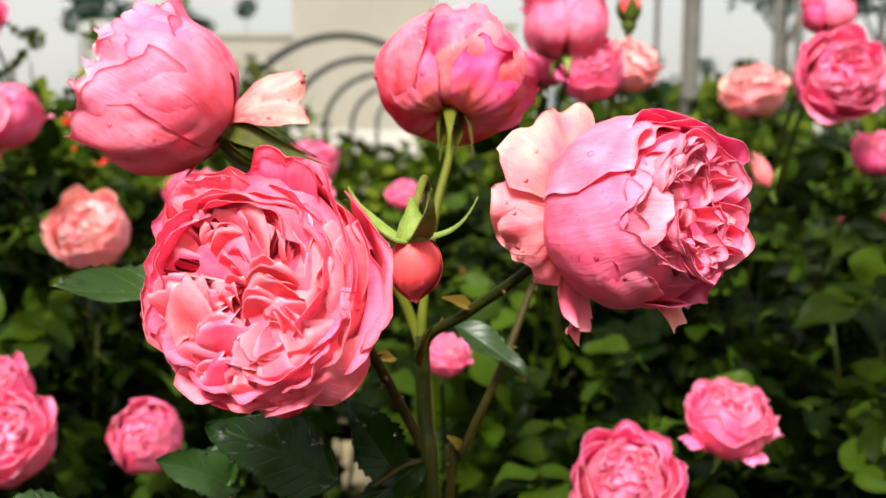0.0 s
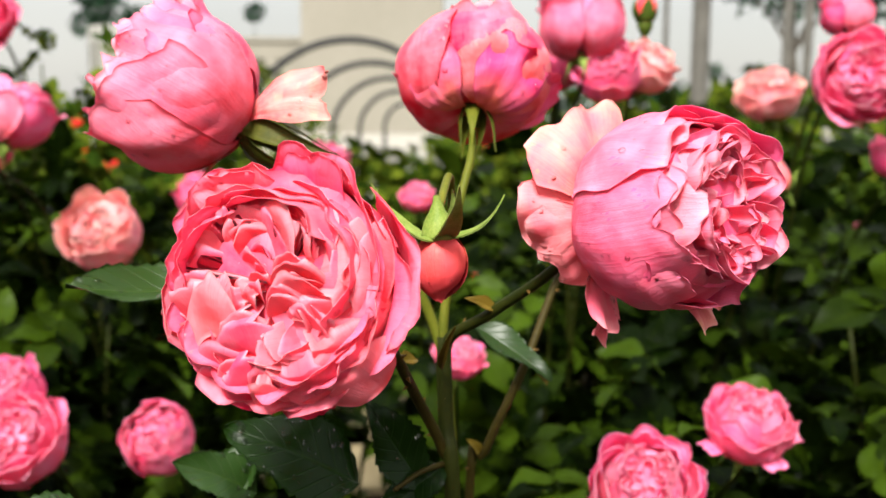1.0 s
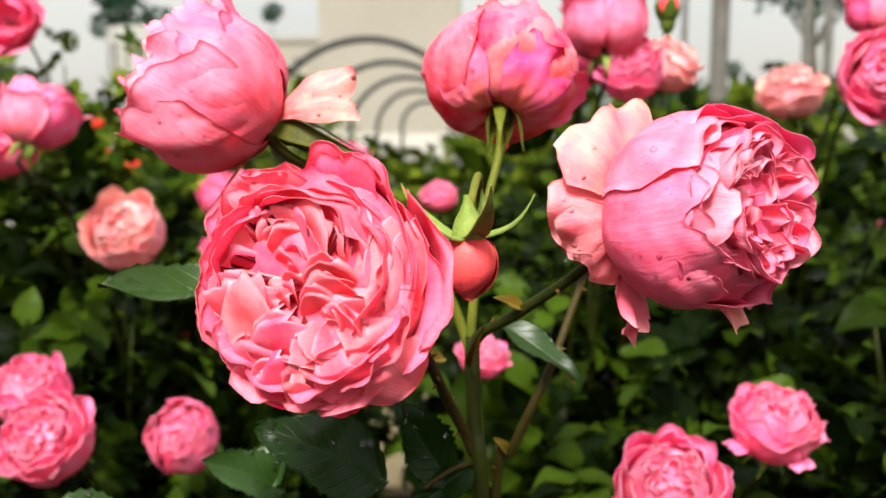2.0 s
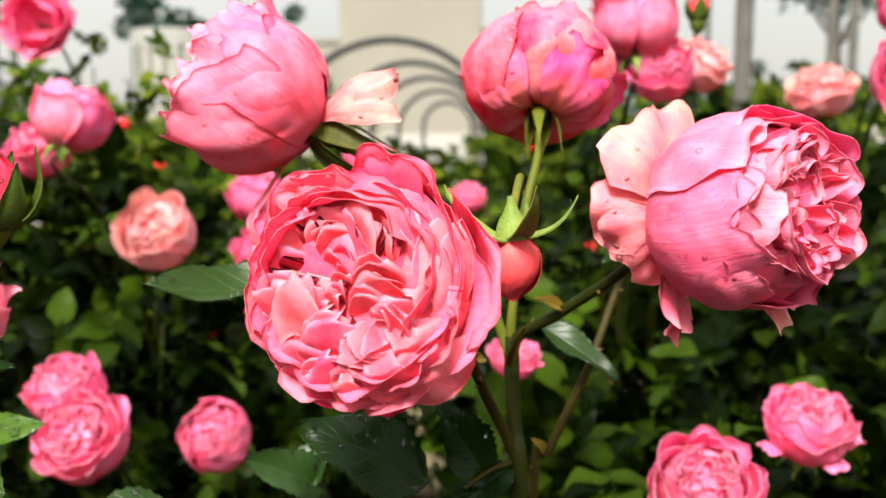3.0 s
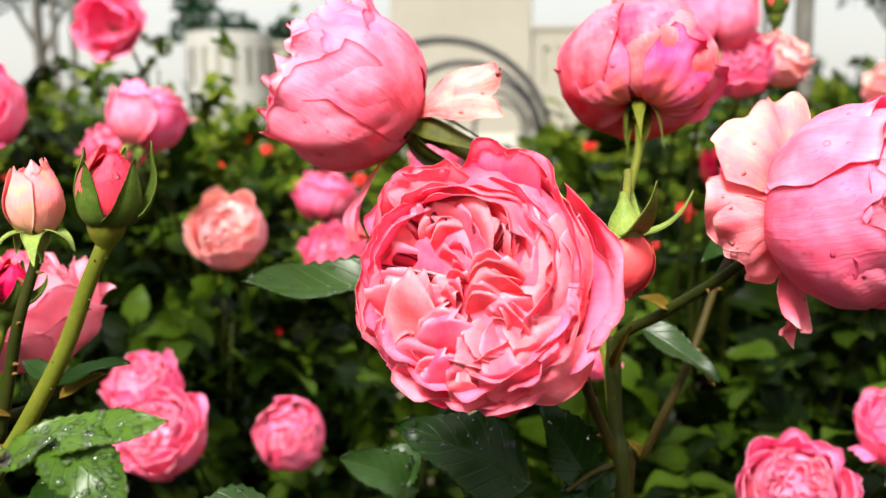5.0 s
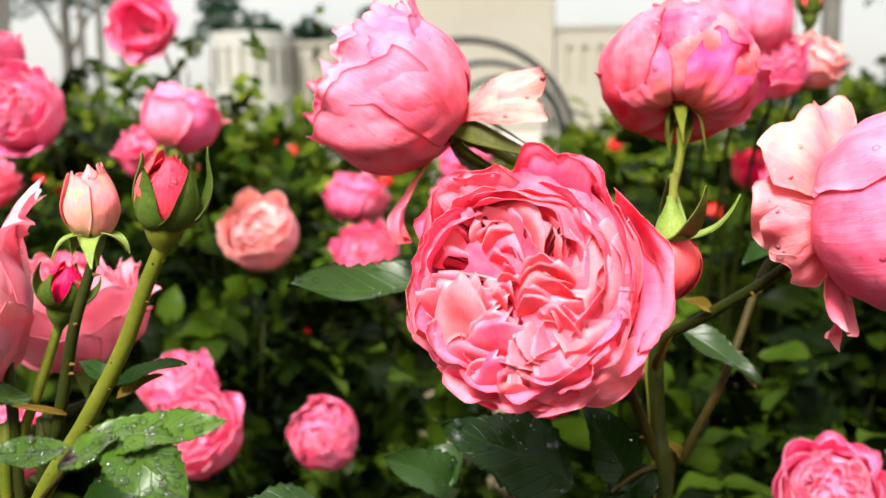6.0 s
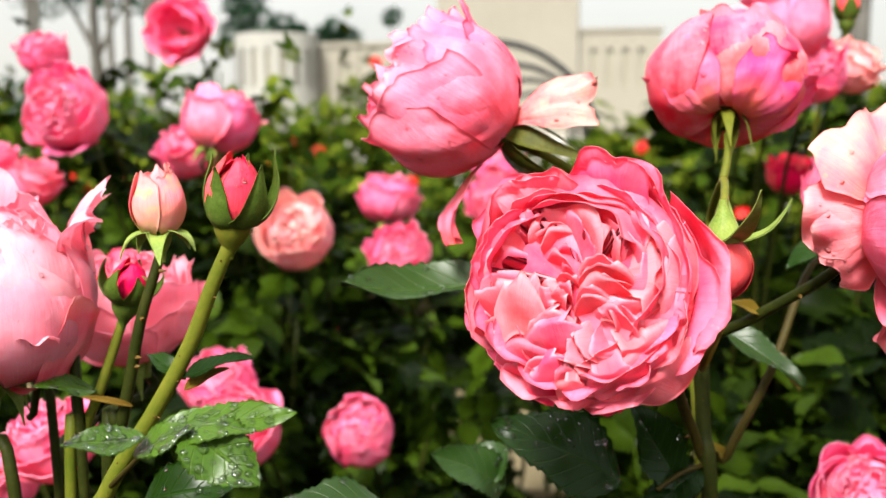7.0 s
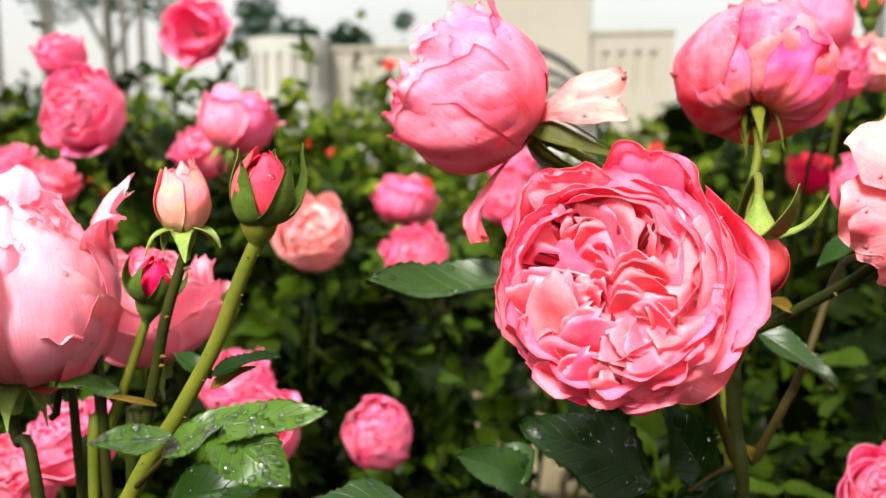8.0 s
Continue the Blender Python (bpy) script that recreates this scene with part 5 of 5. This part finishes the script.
# ---- rose bushes ----
BUSHES = [
    ((-1.15, 1.75), 0.50, 0.42, 0.30, 1.16, 6, 100, 700), ((-0.68, 1.75), 0.38, 0.34, 0.25, 1.10, 6, 100, 620),
    ((0.24, 1.70), 0.32, 0.40, 0.30, 1.20, 6, 100, 700), ((0.65, 1.65), 0.42, 0.42, 0.25, 1.20, 6, 100, 760), ((1.25, 1.8), 0.45, 0.45, 0.3, 1.2, 6, 60, 700),
    ((-0.26, 2.0), 0.30, 0.26, 0.30, 0.94, 5, 44, 70), ((-0.30, 1.45), 0.20, 0.16, 0.20, 0.80, 4, 30, 40),
    ((-0.60, 1.28), 0.38, 0.22, 0.20, 0.97, 5, 90, 320), ((0.30, 1.10), 0.42, 0.26, 0.20, 0.93, 5, 80, 520), ((0.75, 1.15), 0.3, 0.3, 0.2, 1.1, 4, 60, 360),
]
# near bushes: part of their inner shade is in the leaf colour
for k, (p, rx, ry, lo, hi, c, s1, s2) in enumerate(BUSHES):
    bush(p, rx, ry, lo, hi, c, s1, s2, 300 + k, "dense dark green rose bush with wet leaves toned for shade")
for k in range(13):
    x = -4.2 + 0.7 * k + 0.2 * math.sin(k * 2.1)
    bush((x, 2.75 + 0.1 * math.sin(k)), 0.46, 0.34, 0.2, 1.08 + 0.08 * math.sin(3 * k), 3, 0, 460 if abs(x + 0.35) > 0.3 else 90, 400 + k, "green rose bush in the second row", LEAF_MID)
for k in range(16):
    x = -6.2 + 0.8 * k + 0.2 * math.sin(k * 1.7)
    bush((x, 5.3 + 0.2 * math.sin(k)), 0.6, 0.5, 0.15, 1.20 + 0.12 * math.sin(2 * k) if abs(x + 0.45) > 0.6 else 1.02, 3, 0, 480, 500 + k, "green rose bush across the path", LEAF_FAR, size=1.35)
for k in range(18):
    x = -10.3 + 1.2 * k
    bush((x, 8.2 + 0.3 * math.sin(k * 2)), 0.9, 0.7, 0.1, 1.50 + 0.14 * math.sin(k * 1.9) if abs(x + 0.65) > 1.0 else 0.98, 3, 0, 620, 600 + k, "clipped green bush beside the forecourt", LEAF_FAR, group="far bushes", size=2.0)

# ---- small red roses across the path ----
SMALL = [bloom_sheets(200 + k, layers=2, per=5, close=(90, 125), heart=2, folds=2, nu=7, nv=6, ruffle=0.06) for k in range(2)]
rng_red = random.Random(8)
spots_red = [(-1.519, 4.75, 1.165), (-1.424, 4.75, 1.099), (-1.663, 4.70, 1.019), (-0.744, 2.40, 0.703), (-1.153, 4.95, 1.557), (0.30, 2.35, 1.02), (0.05, 2.35, 0.86), (0.22, 2.35, 0.93), (-1.9, 4.9, 1.23)]
for k in range(9):
    spots_red.append((rng_red.uniform(-3.6, 0.2), rng_red.uniform(4.6, 5.2), rng_red.uniform(0.85, 1.27)))
for k, p in enumerate(spots_red):
    rose(p, (rng_red.uniform(-0.4, 0.4), -0.7, 0.6), 0.034 if p[1] > 3 else 0.024, SMALL[k % 2], SCARLET, "small scarlet rose in the far bed", spin=40 * k, thick=0.001, stem_mat=STEM_DARK, group="scarlet roses")
bush((-1.28, 5.0), 0.20, 0.20, 0.4, 1.75, 4, 0, 110, 777, "tall open rose shoot above the bed", LEAF_FAR, group="far bushes", bumpy=0.6)
bush((-0.69, 1.85), 0.15, 0.13, 0.8, 1.38, 4, 0, 70, 781, "loose yellow-green rose shoots behind the blooms", LEAF_FAR, bumpy=0.5, size=0.8)
bush((-0.95, 2.3), 0.22, 0.15, 0.7, 1.46, 4, 0, 110, 782, "loose yellow-green rose shoots behind the blooms", LEAF_FAR, bumpy=0.5, size=0.9)
bush((-1.02, 2.0), 0.16, 0.14, 0.6, 1.40, 5, 36, 90, 779, "tall loose rose shoots behind the blooms", LEAF, bumpy=0.5, size=0.8)
bush((-1.12, 1.65), 0.10, 0.10, 0.7, 1.46, 3, 16, 20, 780, "tall loose rose shoots behind the blooms", LEAF, bumpy=0.5, size=0.6)
bush((-0.93, 1.95), 0.16, 0.14, 0.5, 1.20, 3, 30, 60, 778, "loose upright rose bush", LEAF, bumpy=0.2)

# ---- trees ----
tree(-31.8, 94, 8.0, [(0, 0, 11.2, 1.5), (-2.0, 0, 11.6, 1.3), (1.8, 0.5, 10.8, 1.2), (3.4, 0, 10.2, 0.9), (-3.0, 0, 12.9, 1.1), (-1.2, 0, 13.0, 1.2), (2.6, 0, 9.6, 1.0), (-3.4, 0, 10.2, 1.2)], 1, "dark evergreen tree behind the round building", 6.0)
tree(-24.9, 95, 7.5, [(0, 0, 10.3, 1.4), (-1.4, 0, 9.6, 1.1), (1.5, 0, 9.4, 1.1), (0.4, 0, 9.2, 1.3)], 2, "round-topped tree behind the low building", 6.0)
tree(-20.0, 100, 8.0, [(0, 0, 12.0, 0.9)], 3, "small distant tree above a roof", 5.0)
tree(7.9, 22.5, 3.3, [(-0.9, 0, 4.3, 0.7), (0, 0, 4.1, 0.7), (0.9, 0, 4.4, 0.8), (-1.7, 0, 4.6, 0.6), (1.8, 0.3, 4.5, 0.7)], 4, "dark spreading tree at the garden edge", 2.2, 0.09, 150)
tree(10.6, 23.5, 3.1, [(-0.9, 0, 4.1, 0.7), (0, 0, 4.1, 0.8), (0.9, 0, 4.4, 0.8), (1.7, 0, 4.6, 0.6)], 5, "dark spreading tree at the garden edge", 2.2, 0.09, 150)
for k, (x, y, h) in enumerate(((7.13, 26.4, 3.0), (9.6, 26.4, 2.6), (8.5, 26.8, 2.2), (6.2, 27, 2.0))):
    tree(x, y, 0.4, [(0, 0, h * f, 0.55 * (1.05 - f * 0.75)) for f in (0.25, 0.45, 0.65, 0.85)], 10 + k, "dark clipped conifer beyond the roses", 1.6, 0.08, 90)
tree(-7.2, 13.5, 2.6, [(0, 0, 3.3, 0.6), (0.8, 0, 3.2, 0.5), (-0.8, 0, 3.3, 0.6)], 20, "dark tree beyond the pergola posts", 0.9, 0.08, 380)
for k in range(30):
    x = -62 + 4.3 * k
    y = 70 if not -34 < x < 8 else 112
    tree(x, y, 1.0, [(0, 0, 2.4 + math.sin(k * 2.2), 2.2), (1.6, 0, 2.0, 1.6), (-1.6, 0, 2.2, 1.7)], 40 + k, "dark rounded tree in the distant belt", 9.0, 0.15, 60)
